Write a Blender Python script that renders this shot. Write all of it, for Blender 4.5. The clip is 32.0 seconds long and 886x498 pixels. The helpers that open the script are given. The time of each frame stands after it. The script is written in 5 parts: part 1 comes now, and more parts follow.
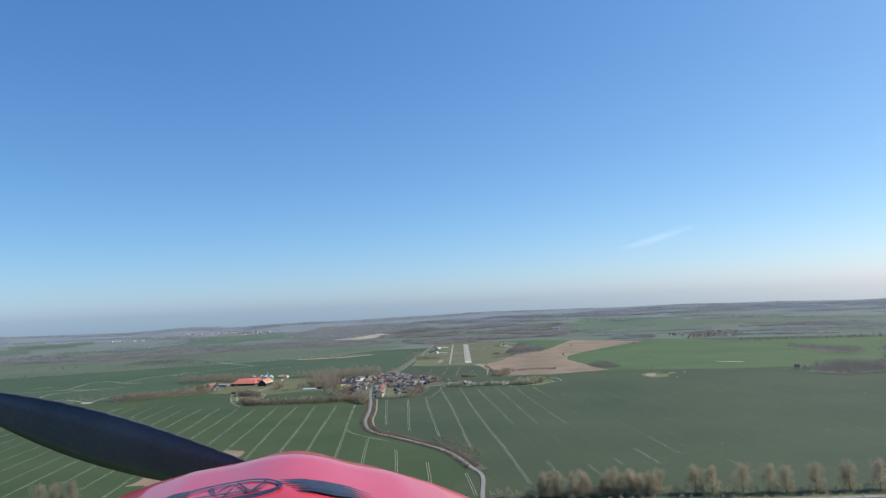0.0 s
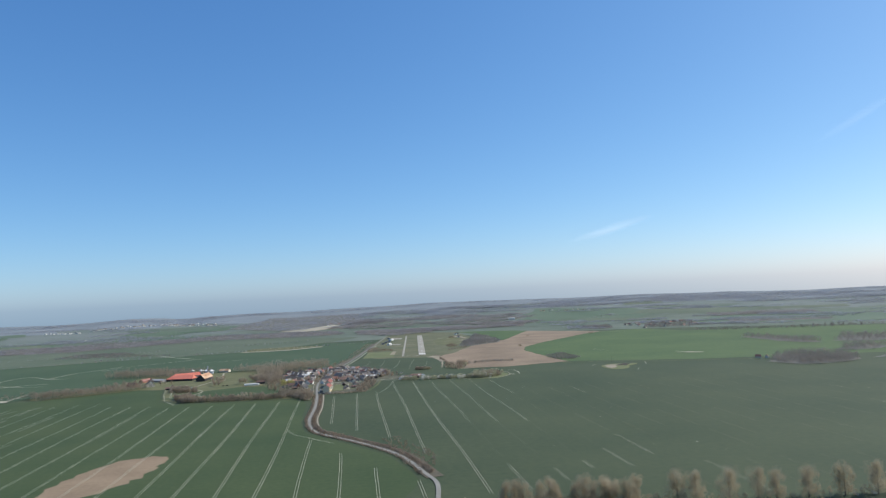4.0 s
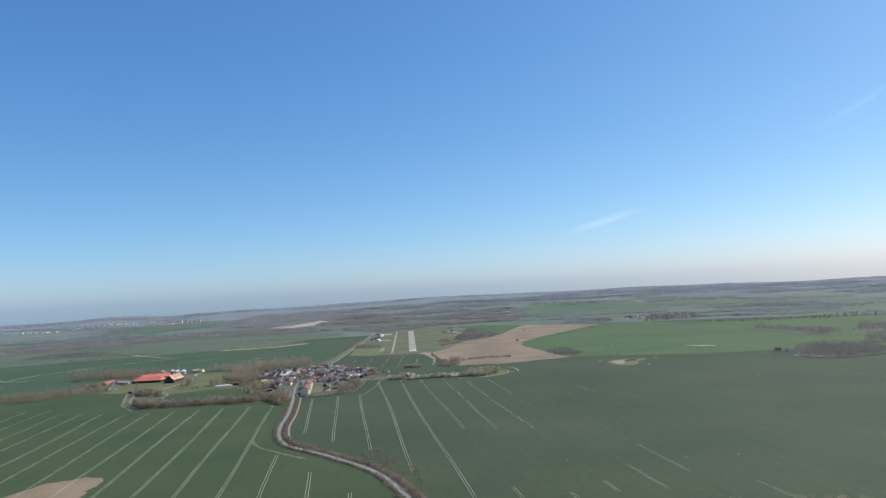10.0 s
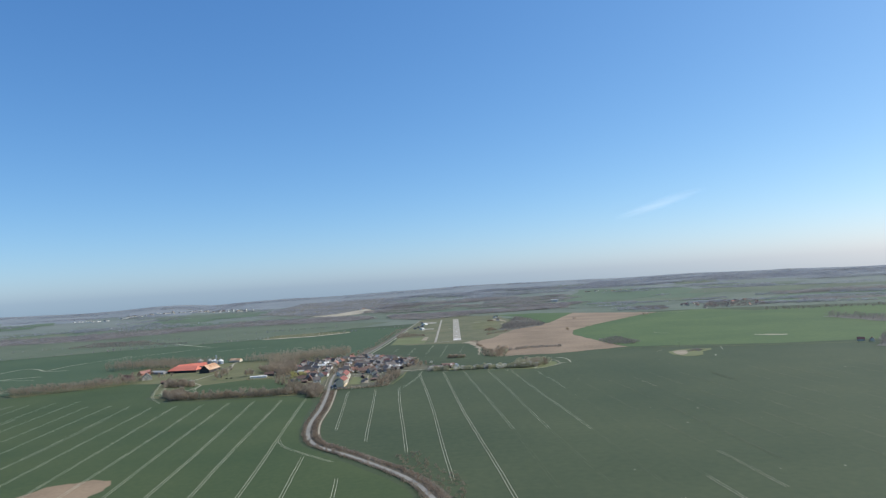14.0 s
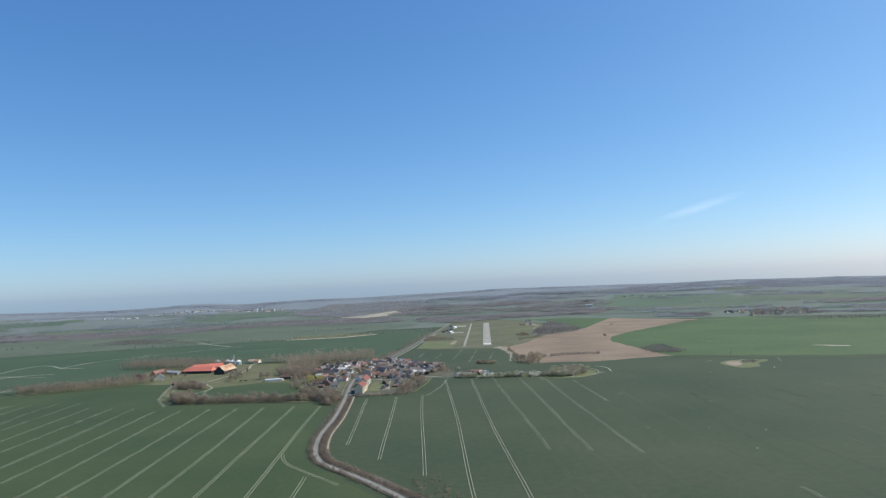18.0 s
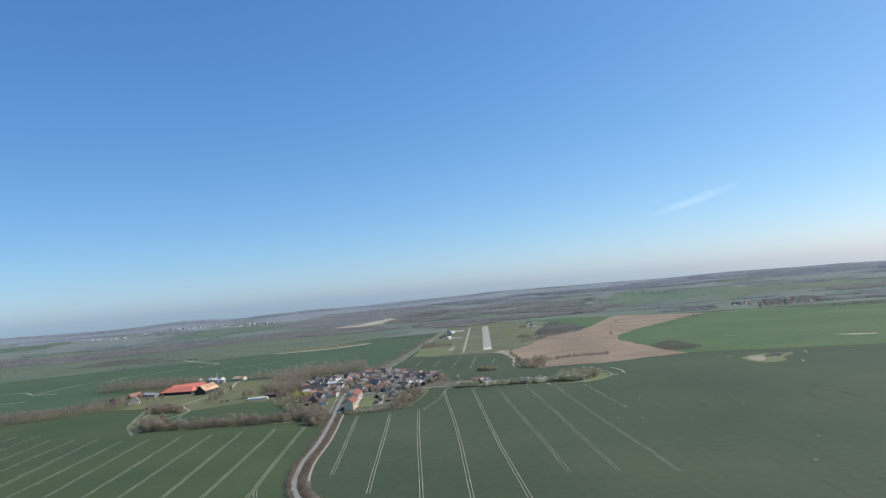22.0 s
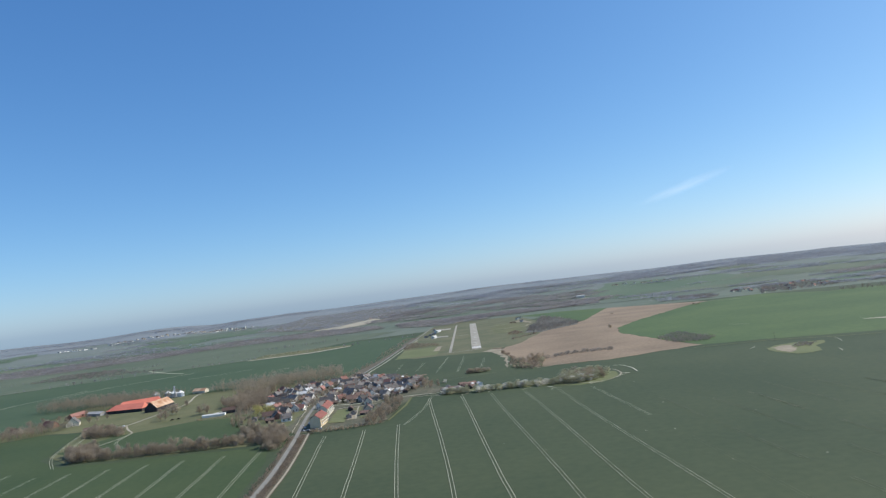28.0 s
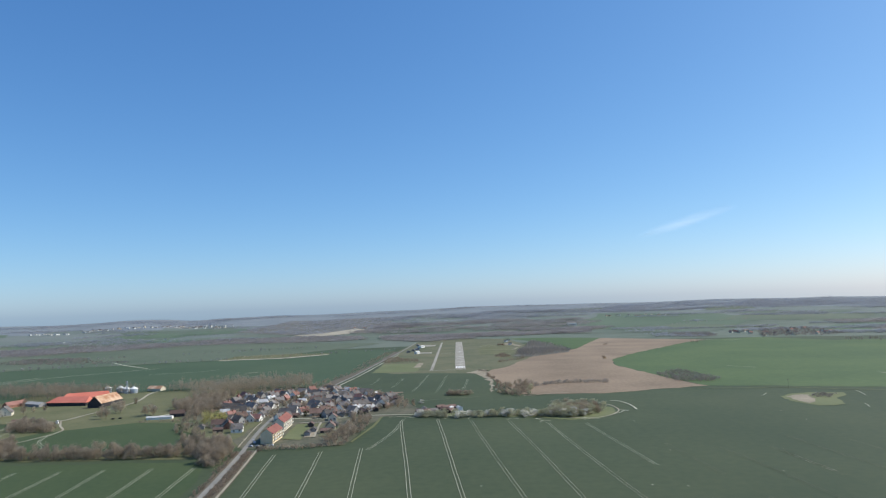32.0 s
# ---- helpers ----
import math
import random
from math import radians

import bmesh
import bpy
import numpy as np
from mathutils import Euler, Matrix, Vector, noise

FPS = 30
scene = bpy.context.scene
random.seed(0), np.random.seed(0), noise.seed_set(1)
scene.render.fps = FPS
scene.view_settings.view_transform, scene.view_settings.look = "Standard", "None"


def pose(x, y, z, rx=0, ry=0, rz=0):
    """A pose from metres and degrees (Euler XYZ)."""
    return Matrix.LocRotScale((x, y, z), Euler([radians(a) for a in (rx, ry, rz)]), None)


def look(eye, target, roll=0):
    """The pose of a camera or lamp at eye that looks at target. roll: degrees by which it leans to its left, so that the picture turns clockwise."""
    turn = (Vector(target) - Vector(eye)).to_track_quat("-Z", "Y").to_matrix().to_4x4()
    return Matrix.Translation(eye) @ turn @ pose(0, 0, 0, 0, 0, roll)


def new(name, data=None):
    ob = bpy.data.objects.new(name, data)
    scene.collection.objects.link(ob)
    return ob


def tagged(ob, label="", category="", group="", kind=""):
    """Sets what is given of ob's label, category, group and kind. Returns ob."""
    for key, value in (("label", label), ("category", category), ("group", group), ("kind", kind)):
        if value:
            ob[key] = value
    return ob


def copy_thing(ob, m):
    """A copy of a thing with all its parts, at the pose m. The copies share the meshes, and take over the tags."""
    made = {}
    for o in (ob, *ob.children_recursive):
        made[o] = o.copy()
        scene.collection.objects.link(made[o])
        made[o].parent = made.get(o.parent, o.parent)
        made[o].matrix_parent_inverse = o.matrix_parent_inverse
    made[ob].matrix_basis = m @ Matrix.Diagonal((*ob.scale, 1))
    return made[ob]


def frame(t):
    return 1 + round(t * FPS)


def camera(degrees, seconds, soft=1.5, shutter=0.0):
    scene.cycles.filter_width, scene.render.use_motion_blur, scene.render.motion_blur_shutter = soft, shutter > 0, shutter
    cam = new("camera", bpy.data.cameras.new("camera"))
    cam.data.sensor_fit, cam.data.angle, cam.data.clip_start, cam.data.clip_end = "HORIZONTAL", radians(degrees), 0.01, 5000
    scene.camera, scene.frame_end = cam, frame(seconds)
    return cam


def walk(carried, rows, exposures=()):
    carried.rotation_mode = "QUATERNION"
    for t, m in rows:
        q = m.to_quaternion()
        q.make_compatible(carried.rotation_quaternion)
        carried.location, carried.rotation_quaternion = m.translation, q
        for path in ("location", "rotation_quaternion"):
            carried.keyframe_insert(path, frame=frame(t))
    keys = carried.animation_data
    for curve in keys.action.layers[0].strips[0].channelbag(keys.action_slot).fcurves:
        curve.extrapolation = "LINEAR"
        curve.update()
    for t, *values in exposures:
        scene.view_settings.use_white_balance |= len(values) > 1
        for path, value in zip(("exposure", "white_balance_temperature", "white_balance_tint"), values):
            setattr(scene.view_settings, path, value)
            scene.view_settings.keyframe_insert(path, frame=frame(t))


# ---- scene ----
cam = camera(66.47, 32.0, soft=1.2)
# seconds, eye x, y, z, heading to the left of +y, pitch up, lean (degrees)
FLIGHT = [
    (0, 0.01, 0.00, 170.73, 1.449, 4.515, -2.740),
    (1, -0.06, 20.03, 169.57, 1.849, 1.865, -1.412),
    (1.5, -0.06, 30.05, 168.98, 1.286, 0.481, -0.711),
    (2, -0.03, 40.08, 168.37, 0.250, -0.051, -0.814),
    (3, 0.16, 60.17, 167.10, -1.452, 1.876, -1.831),
    (6, 2.41, 120.89, 162.57, -3.166, 4.320, -3.853),
    (6.5, 3.04, 131.06, 161.74, -2.878, 3.828, -4.275),
    (7, 3.73, 141.24, 160.92, -2.316, 3.671, -4.225),
    (8, 5.30, 161.60, 159.29, -1.918, 3.464, -3.978),
    (9, 7.05, 181.95, 157.72, -2.459, 3.310, -3.903),
    (10, 8.87, 202.34, 156.18, -2.971, 3.191, -3.265),
    (11, 10.63, 222.83, 154.61, -2.611, 2.718, -3.036),
    (12, 12.17, 243.48, 152.95, -1.248, 2.196, -2.691),
    (13, 13.40, 264.33, 151.18, -0.049, 2.185, -2.676),
    (13.5, 13.89, 274.82, 150.26, 0.414, 2.314, -3.131),
    (14, 14.32, 285.36, 149.33, 0.955, 2.478, -3.594),
    (17, 15.53, 349.15, 143.95, 3.216, 3.214, -2.345),
    (18, 15.48, 370.55, 142.34, 3.641, 2.924, -2.695),
    (19, 15.18, 391.98, 140.80, 3.452, 2.157, -3.095),
    (20, 14.61, 413.43, 139.32, 2.851, 1.904, -3.153),
    (21, 13.78, 434.88, 137.87, 2.828, 2.505, -3.809),
    (22, 12.78, 456.35, 136.45, 3.178, 3.372, -5.224),
    (23, 11.73, 477.87, 135.04, 2.902, 3.721, -5.427),
    (24, 10.77, 499.46, 133.63, 2.183, 3.865, -4.665),
    (27, 9.12, 564.54, 129.15, 1.724, 3.243, -5.917),
    (28, 9.08, 586.18, 127.40, 1.856, 3.136, -7.098),
    (29, 9.32, 607.73, 125.46, 0.839, 3.401, -6.508),
    (30.1, 9.83, 631.33, 123.14, 0.040, 3.959, -4.244),
    (31, 10.39, 650.60, 121.15, 0.178, 4.262, -2.448),
    (32, 11.07, 671.98, 118.89, 1.264, 4.565, -2.099),
]


def flight_pose(x, y, z, yaw, pitch, lean):
    a, b = radians(yaw), radians(pitch)
    ahead = Vector((-math.sin(a) * math.cos(b), math.cos(a) * math.cos(b), math.sin(b)))
    eye = Vector((x, y, z))
    return look(eye, eye + ahead * 100, lean)


walk(cam, [(t, flight_pose(*row)) for t, *row in FLIGHT], [(0, -0.04, 6200, 7), (32, -0.04, 6200, 7)])

from mathutils.geometry import delaunay_2d_cdt

# ---- light ----
SUN_AZ, SUN_EL = radians(74), radians(42)
SKY_TONE = ((1.06, 0.9), (0.87, 1.18), (0.66, 1.76))  # power and gain of red, green, blue
world = bpy.data.worlds.new("sky")
scene.world = world
world.use_nodes = True
wn = world.node_tree
sky = wn.nodes.new("ShaderNodeTexSky")
sky.sky_type = "NISHITA"
sky.sun_disc = False
sky.sun_elevation, sky.sun_rotation = SUN_EL, SUN_AZ
sky.altitude, sky.air_density, sky.dust_density, sky.ozone_density = 150, 0.8, 0.7, 7.0
wn.nodes["Background"].inputs["Strength"].default_value = 0.15
# a power and gain per channel grade the sky: blue evened out, red deepened
split, joined = wn.nodes.new("ShaderNodeSeparateColor"), wn.nodes.new("ShaderNodeCombineColor")
wn.links.new(sky.outputs[0], split.inputs[0])
for k, (power, gain) in enumerate(SKY_TONE):
    raised, scaled = wn.nodes.new("ShaderNodeMath"), wn.nodes.new("ShaderNodeMath")
    raised.operation, scaled.operation = "POWER", "MULTIPLY"
    raised.inputs[1].default_value, scaled.inputs[1].default_value = power, gain
    wn.links.new(split.outputs[k], raised.inputs[0])
    wn.links.new(raised.outputs[0], scaled.inputs[0])
    wn.links.new(scaled.outputs[0], joined.inputs[k])
wn.links.new(joined.outputs[0], wn.nodes["Background"].inputs["Color"])
sun = new("sun", bpy.data.lights.new("sun", "SUN"))
sun.data.energy, sun.data.angle, sun.data.color = 4.9, radians(0.53), (1.0, 0.935, 0.85)
sun.matrix_world = look((0, 0, 0), (-math.sin(SUN_AZ) * math.cos(SUN_EL), -math.cos(SUN_AZ) * math.cos(SUN_EL), -math.sin(SUN_EL)))


# ---- materials ----
def mat(name, a, b, big=0.02, fine=0.6, rough=0.9, metal=0.0, bump=0.0, vary=0.0, island=False, coat=0.0, contrast=0.5, leaf=0.0):
    """Two tones mixed by noise at two scales (per metre), with a shift of brightness from piece to piece."""
    m = bpy.data.materials.new(name)
    m.use_nodes = True
    nt = m.node_tree
    N, L = nt.nodes, nt.links
    bsdf = N["Principled BSDF"]
    geo = N.new("ShaderNodeNewGeometry")
    n1, n2 = N.new("ShaderNodeTexNoise"), N.new("ShaderNodeTexNoise")
    n1.inputs["Scale"].default_value, n1.inputs["Detail"].default_value = big, 5
    n2.inputs["Scale"].default_value, n2.inputs["Detail"].default_value = fine, 4
    for n in (n1, n2):
        L.new(geo.outputs["Position"], n.inputs["Vector"])
    add = N.new("ShaderNodeMath")
    add.operation = "MULTIPLY_ADD"
    add.inputs[1].default_value = 0.6
    L.new(n1.outputs["Fac"], add.inputs[0])
    half = N.new("ShaderNodeMath")
    half.operation = "MULTIPLY"
    half.inputs[1].default_value = 0.4
    L.new(n2.outputs["Fac"], half.inputs[0])
    L.new(half.outputs[0], add.inputs[2])
    ramp = N.new("ShaderNodeValToRGB")
    ramp.color_ramp.elements[0].position = 0.5 - contrast * 0.3
    ramp.color_ramp.elements[1].position = 0.5 + contrast * 0.3
    ramp.color_ramp.elements[0].color = (*a, 1)
    ramp.color_ramp.elements[1].color = (*b, 1)
    L.new(add.outputs[0], ramp.inputs[0])
    out = ramp.outputs[0]
    if vary:
        hsv = N.new("ShaderNodeHueSaturation")
        mul = N.new("ShaderNodeMapRange")
        mul.inputs["To Min"].default_value, mul.inputs["To Max"].default_value = 1 - vary, 1 + vary
        if island:
            L.new(geo.outputs["Random Per Island"], mul.inputs["Value"])
        else:
            info = N.new("ShaderNodeObjectInfo")
            L.new(info.outputs["Random"], mul.inputs["Value"])
        L.new(mul.outputs[0], hsv.inputs["Value"])
        L.new(out, hsv.inputs["Color"])
        out = hsv.outputs[0]
    L.new(out, bsdf.inputs["Base Color"])
    bsdf.inputs["Roughness"].default_value, bsdf.inputs["Metallic"].default_value = rough, metal
    bsdf.inputs["Specular IOR Level"].default_value = 0.25
    bsdf.inputs["Coat Weight"].default_value = coat
    if bump:
        bm = N.new("ShaderNodeBump")
        bm.inputs["Strength"].default_value, bm.inputs["Distance"].default_value = bump, 0.3
        L.new(n2.outputs["Fac"], bm.inputs["Height"])
        L.new(bm.outputs[0], bsdf.inputs["Normal"])
    if leaf:
        thin, mix = N.new("ShaderNodeBsdfTranslucent"), N.new("ShaderNodeMixShader")
        L.new(out, thin.inputs["Color"])
        mix.inputs[0].default_value = leaf
        L.new(bsdf.outputs[0], mix.inputs[1])
        L.new(thin.outputs[0], mix.inputs[2])
        L.new(mix.outputs[0], N["Material Output"].inputs["Surface"])
    return m


M = {}
for row in (
    ("crop_right", (0.04, 0.058, 0.0235), (0.066, 0.081, 0.034), 0.006, 0.15),
    ("crop_left", (0.04, 0.064, 0.019), (0.063, 0.084, 0.027), 0.008, 0.2),
    ("crop_far", (0.045, 0.076, 0.032), (0.067, 0.095, 0.042), 0.004, 0.06),
    ("crop_bright", (0.057, 0.096, 0.03), (0.093, 0.131, 0.04), 0.006, 0.1),
    ("soil", (0.18, 0.13, 0.08), (0.305, 0.222, 0.14), 0.008, 0.2),
    ("clay", (0.21, 0.148, 0.088), (0.3, 0.215, 0.13), 0.03, 0.3),
    ("grass", (0.092, 0.1, 0.038), (0.165, 0.155, 0.07), 0.02, 0.3),
    ("meadow", (0.122, 0.138, 0.052), (0.165, 0.172, 0.074), 0.015, 0.2),
    ("airfield_grass", (0.086, 0.096, 0.042), (0.162, 0.149, 0.078), 0.014, 0.12),
    ("marsh", (0.082, 0.107, 0.06), (0.126, 0.142, 0.086), 0.004, 0.03),
    ("rape", (0.105, 0.115, 0.042), (0.15, 0.15, 0.06), 0.02, 0.3),
    ("sand", (0.275, 0.24, 0.165), (0.44, 0.39, 0.29), 0.03, 0.4),
    ("hollow_soil", (0.225, 0.185, 0.12), (0.345, 0.29, 0.2), 0.05, 0.4),
    ("track", (0.38, 0.37, 0.255), (0.52, 0.5, 0.37), 0.05, 0.5),
    ("verge", (0.09, 0.076, 0.048), (0.15, 0.122, 0.082), 0.05, 0.6),
    ("garden", (0.062, 0.068, 0.036), (0.165, 0.145, 0.092), 0.05, 0.4),
    ("asphalt", (0.2, 0.186, 0.155), (0.3, 0.28, 0.235), 0.03, 0.8),
    ("concrete", (0.2, 0.18, 0.14), (0.45, 0.41, 0.325), 0.06, 0.3),
    ("track_faint", (0.085, 0.100, 0.055), (0.190, 0.195, 0.120), 0.03, 0.3),
    ("crop_south", (0.066, 0.11, 0.036), (0.094, 0.138, 0.05), 0.02, 0.3),
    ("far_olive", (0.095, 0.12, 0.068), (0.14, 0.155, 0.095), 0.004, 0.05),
    # distance haze is put into the land's colour: paler, greyer, bluer
    ("hazy_hills", (0.165, 0.185, 0.19), (0.225, 0.24, 0.238), 0.005, 0.03),
    # crop green lightened and dulled to stand in for haze
    ("crop_hazy", (0.08, 0.12, 0.066), (0.118, 0.152, 0.092), 0.004, 0.05),
    # haze is put into these two as well, less of it nearer by
    ("hazy_slope", (0.125, 0.15, 0.118), (0.18, 0.195, 0.168), 0.004, 0.03),
    ("hazy_ground", (0.095, 0.122, 0.078), (0.15, 0.166, 0.122), 0.0025, 0.02),
):
    M[row[0]] = mat(*row, rough=0.88)
    M[row[0]].node_tree.nodes["Principled BSDF"].inputs["Specular IOR Level"].default_value = 0.36
M["wood_floor"] = mat("wood_floor", (0.14, 0.136, 0.112), (0.19, 0.18, 0.15), 0.02, 0.2, rough=1.0)
M["twigs"] = mat("twigs", (0.315, 0.254, 0.184), (0.48, 0.393, 0.286), 0.06, 1.5, rough=1.0, vary=0.2, leaf=0.52)
M["twigs_wood"] = mat("twigs_wood", (0.215, 0.196, 0.172), (0.345, 0.31, 0.265), 0.015, 0.2, rough=1.0, vary=0.15, island=True, leaf=0.45)
M["twigs_road"] = mat("twigs_road", (0.24, 0.186, 0.135), (0.38, 0.3, 0.22), 0.05, 0.8, rough=1.0, vary=0.15, island=True, leaf=0.45)
# both twig colours have haze painted in: pale grey, bluer on the hills
M["twigs_hazy"] = mat("twigs_hazy", (0.28, 0.262, 0.25), (0.42, 0.392, 0.37), 0.012, 0.03, rough=1.0, vary=0.05, island=True, leaf=0.58)
M["twigs_hazy_hill"] = mat("twigs_hazy_hill", (0.31, 0.32, 0.34), (0.42, 0.425, 0.44), 0.008, 0.03, rough=1.0, vary=0.05, island=True, leaf=0.58)
M["buds"] = mat("buds", (0.37, 0.305, 0.2), (0.52, 0.435, 0.3), 0.1, 1.0, rough=1.0, vary=0.12, leaf=0.6)
M["blossom"] = mat("blossom", (0.53, 0.5, 0.42), (0.76, 0.73, 0.63), 0.2, 1.0, rough=1.0, vary=0.2, leaf=0.4)
M["young_leaf"] = mat("young_leaf", (0.33, 0.32, 0.2), (0.52, 0.49, 0.34), 0.2, 1.0, rough=0.9, vary=0.2, leaf=0.4)
M["evergreen"] = mat("evergreen", (0.06, 0.066, 0.04), (0.115, 0.118, 0.07), 0.2, 1.5, rough=0.9, vary=0.2, leaf=0.3)
M["willow"] = mat("willow", (0.420, 0.380, 0.130), (0.560, 0.510, 0.190), 0.2, 1.0, rough=1.0, vary=0.1, leaf=0.45)
M["bark"] = mat("bark", (0.090, 0.075, 0.060), (0.170, 0.145, 0.115), 0.5, 4, rough=1.0)
M["roof_red"] = mat("roof_red", (0.21, 0.105, 0.08), (0.32, 0.162, 0.125), 0.2, 2, rough=0.8, vary=0.25)
M["roof_flats"] = mat("roof_flats", (0.2, 0.075, 0.058), (0.29, 0.12, 0.092), 0.2, 2, rough=0.85)
M["roof_brown"] = mat("roof_brown", (0.12, 0.078, 0.06), (0.21, 0.135, 0.105), 0.2, 2, rough=0.8, vary=0.25)
M["roof_grey"] = mat("roof_grey", (0.095, 0.085, 0.076), (0.215, 0.188, 0.165), 0.2, 2, rough=0.85, vary=0.45)
M["wall_white"] = mat("wall_white", (0.8, 0.75, 0.66), (0.9, 0.86, 0.77), 0.3, 3, rough=0.9, vary=0.12)
M["wall_cream"] = mat("wall_cream", (0.64, 0.55, 0.41), (0.76, 0.68, 0.53), 0.3, 3, rough=0.9, vary=0.15)
M["wall_flats"] = mat("wall_flats", (0.7, 0.55, 0.34), (0.8, 0.65, 0.43), 0.3, 3, rough=0.9)
M["wall_grey"] = mat("wall_grey", (0.280, 0.265, 0.245), (0.400, 0.380, 0.350), 0.3, 3, rough=0.9, vary=0.15)
M["wall_brick"] = mat("wall_brick", (0.260, 0.120, 0.080), (0.360, 0.190, 0.130), 0.5, 5, rough=0.9, vary=0.15)
M["roof_pale"] = mat("roof_pale", (0.420, 0.400, 0.370), (0.620, 0.600, 0.560), 0.2, 2, rough=0.7, vary=0.2)
M["wall_timber"] = mat("wall_timber", (0.050, 0.045, 0.045), (0.085, 0.075, 0.070), 0.3, 3, rough=0.9, vary=0.2)
M["barn_roof"] = mat("barn_roof", (0.56, 0.16, 0.105), (0.68, 0.225, 0.15), 0.05, 0.5, rough=0.75)
M["rusty_roof"] = mat("rusty_roof", (0.330, 0.150, 0.070), (0.640, 0.460, 0.310), 0.12, 0.9, rough=0.8, contrast=0.35)
M["steel"] = mat("steel", (0.480, 0.500, 0.520), (0.640, 0.660, 0.680), 0.2, 2, rough=0.45, metal=0.6)
M["white_paint"] = mat("white_paint", (0.72, 0.685, 0.62), (0.83, 0.8, 0.735), 0.3, 3, rough=0.8)
M["window"] = mat("window", (0.030, 0.035, 0.045), (0.055, 0.062, 0.075), 0.3, 2, rough=0.15)
M["door"] = mat("door", (0.120, 0.075, 0.050), (0.190, 0.125, 0.085), 0.5, 3, rough=0.7)
M["car_paint"] = mat("car_paint", (0.250, 0.250, 0.260), (0.450, 0.450, 0.460), 0.5, 1, rough=0.3, vary=0.8)
M["rubber"] = mat("rubber", (0.015, 0.015, 0.016), (0.03, 0.03, 0.03), 1, 6, rough=0.9)


# ---- building helpers ----
def part(name, bm, material, parent=None, label=""):
    """One mesh object from a bmesh, under its thing."""
    me = bpy.data.meshes.new(name)
    bm.to_mesh(me)
    bm.free()
    me.materials.append(material)
    ob = new(name, me)
    ob.parent = parent
    if label:
        ob["label"] = label
    return ob


def mesh_of(name, verts, faces, material):
    me = bpy.data.meshes.new(name)
    me.from_pydata([tuple(v) for v in verts], [], [tuple(int(i) for i in fc) for fc in faces])
    me.materials.append(material)
    return me


def box(bm, x0, y0, z0, x1, y1, z1):
    v = [bm.verts.new(p) for p in ((x0, y0, z0), (x1, y0, z0), (x1, y1, z0), (x0, y1, z0), (x0, y0, z1), (x1, y0, z1), (x1, y1, z1), (x0, y1, z1))]
    for a in ((3, 2, 1, 0), (4, 5, 6, 7), (0, 1, 5, 4), (1, 2, 6, 5), (2, 3, 7, 6), (3, 0, 4, 7)):
        bm.faces.new([v[i] for i in a])
    return v


# ---- terrain ----
RIM_AZ = (-180, -60, -37, -34, -31, -27.5, -25, -22.5, -20.3, -18.4, -17, -14, -10, -5, -1, 7, 11, 20, 30, 60, 180)
RIM_Z = (80, 86, 91, 87, 79, 74, 80, 86, 81, 66, 73, 75, 79, 83, 86, 87, 84, 79, 71, 72, 80)


def hgt(x, y):
    """Height of the land: a plain that climbs to low hills in the distance."""
    r = np.hypot(x, y)
    s = np.clip((r - 3250) / 1630, 0, 1)
    az = np.degrees(np.arctan2(x, y))
    roll = 2.6 * np.sin(az * 0.35 + 1) * s + 1.6 * np.sin(az * 0.8) * s
    return np.interp(az, RIM_AZ, RIM_Z) * s**1.25 + roll * s


def build_ground():
    rings = [0, 150, 400, 800, 1300, 1900, 2600, 3200] + [3250 + 54.3 * k for k in range(1, 31)]
    n = 360
    verts, faces = [(0, 0, 0)], []
    for r in rings[1:]:
        for k in range(n):
            a = 2 * math.pi * k / n
            x, y = r * math.sin(a), r * math.cos(a)
            verts.append((x, y, float(hgt(x, y))))
    for k in range(n):
        faces.append((0, 1 + (k + 1) % n, 1 + k))
    for j in range(len(rings) - 2):
        o, p = 1 + j * n, 1 + (j + 1) * n
        for k in range(n):
            k2 = (k + 1) % n
            faces.append((o + k, o + k2, p + k2, p + k))
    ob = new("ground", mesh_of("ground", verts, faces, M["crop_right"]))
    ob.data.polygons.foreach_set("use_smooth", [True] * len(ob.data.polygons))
    ob.data.materials.append(M["hazy_ground"])
    ob.data.materials.append(M["hazy_hills"])
    ob.data.materials.append(M["hazy_slope"])
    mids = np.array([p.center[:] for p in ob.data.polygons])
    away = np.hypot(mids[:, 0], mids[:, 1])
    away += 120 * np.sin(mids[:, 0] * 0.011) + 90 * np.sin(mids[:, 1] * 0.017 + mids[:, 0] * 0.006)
    # bands by distance; the farther the band, the more haze in its colour
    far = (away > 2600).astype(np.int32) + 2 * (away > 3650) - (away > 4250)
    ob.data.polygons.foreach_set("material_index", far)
    tagged(ob, "flat farmland sown with winter crop, rising to low hills", "ground", kind="structure")


build_ground()


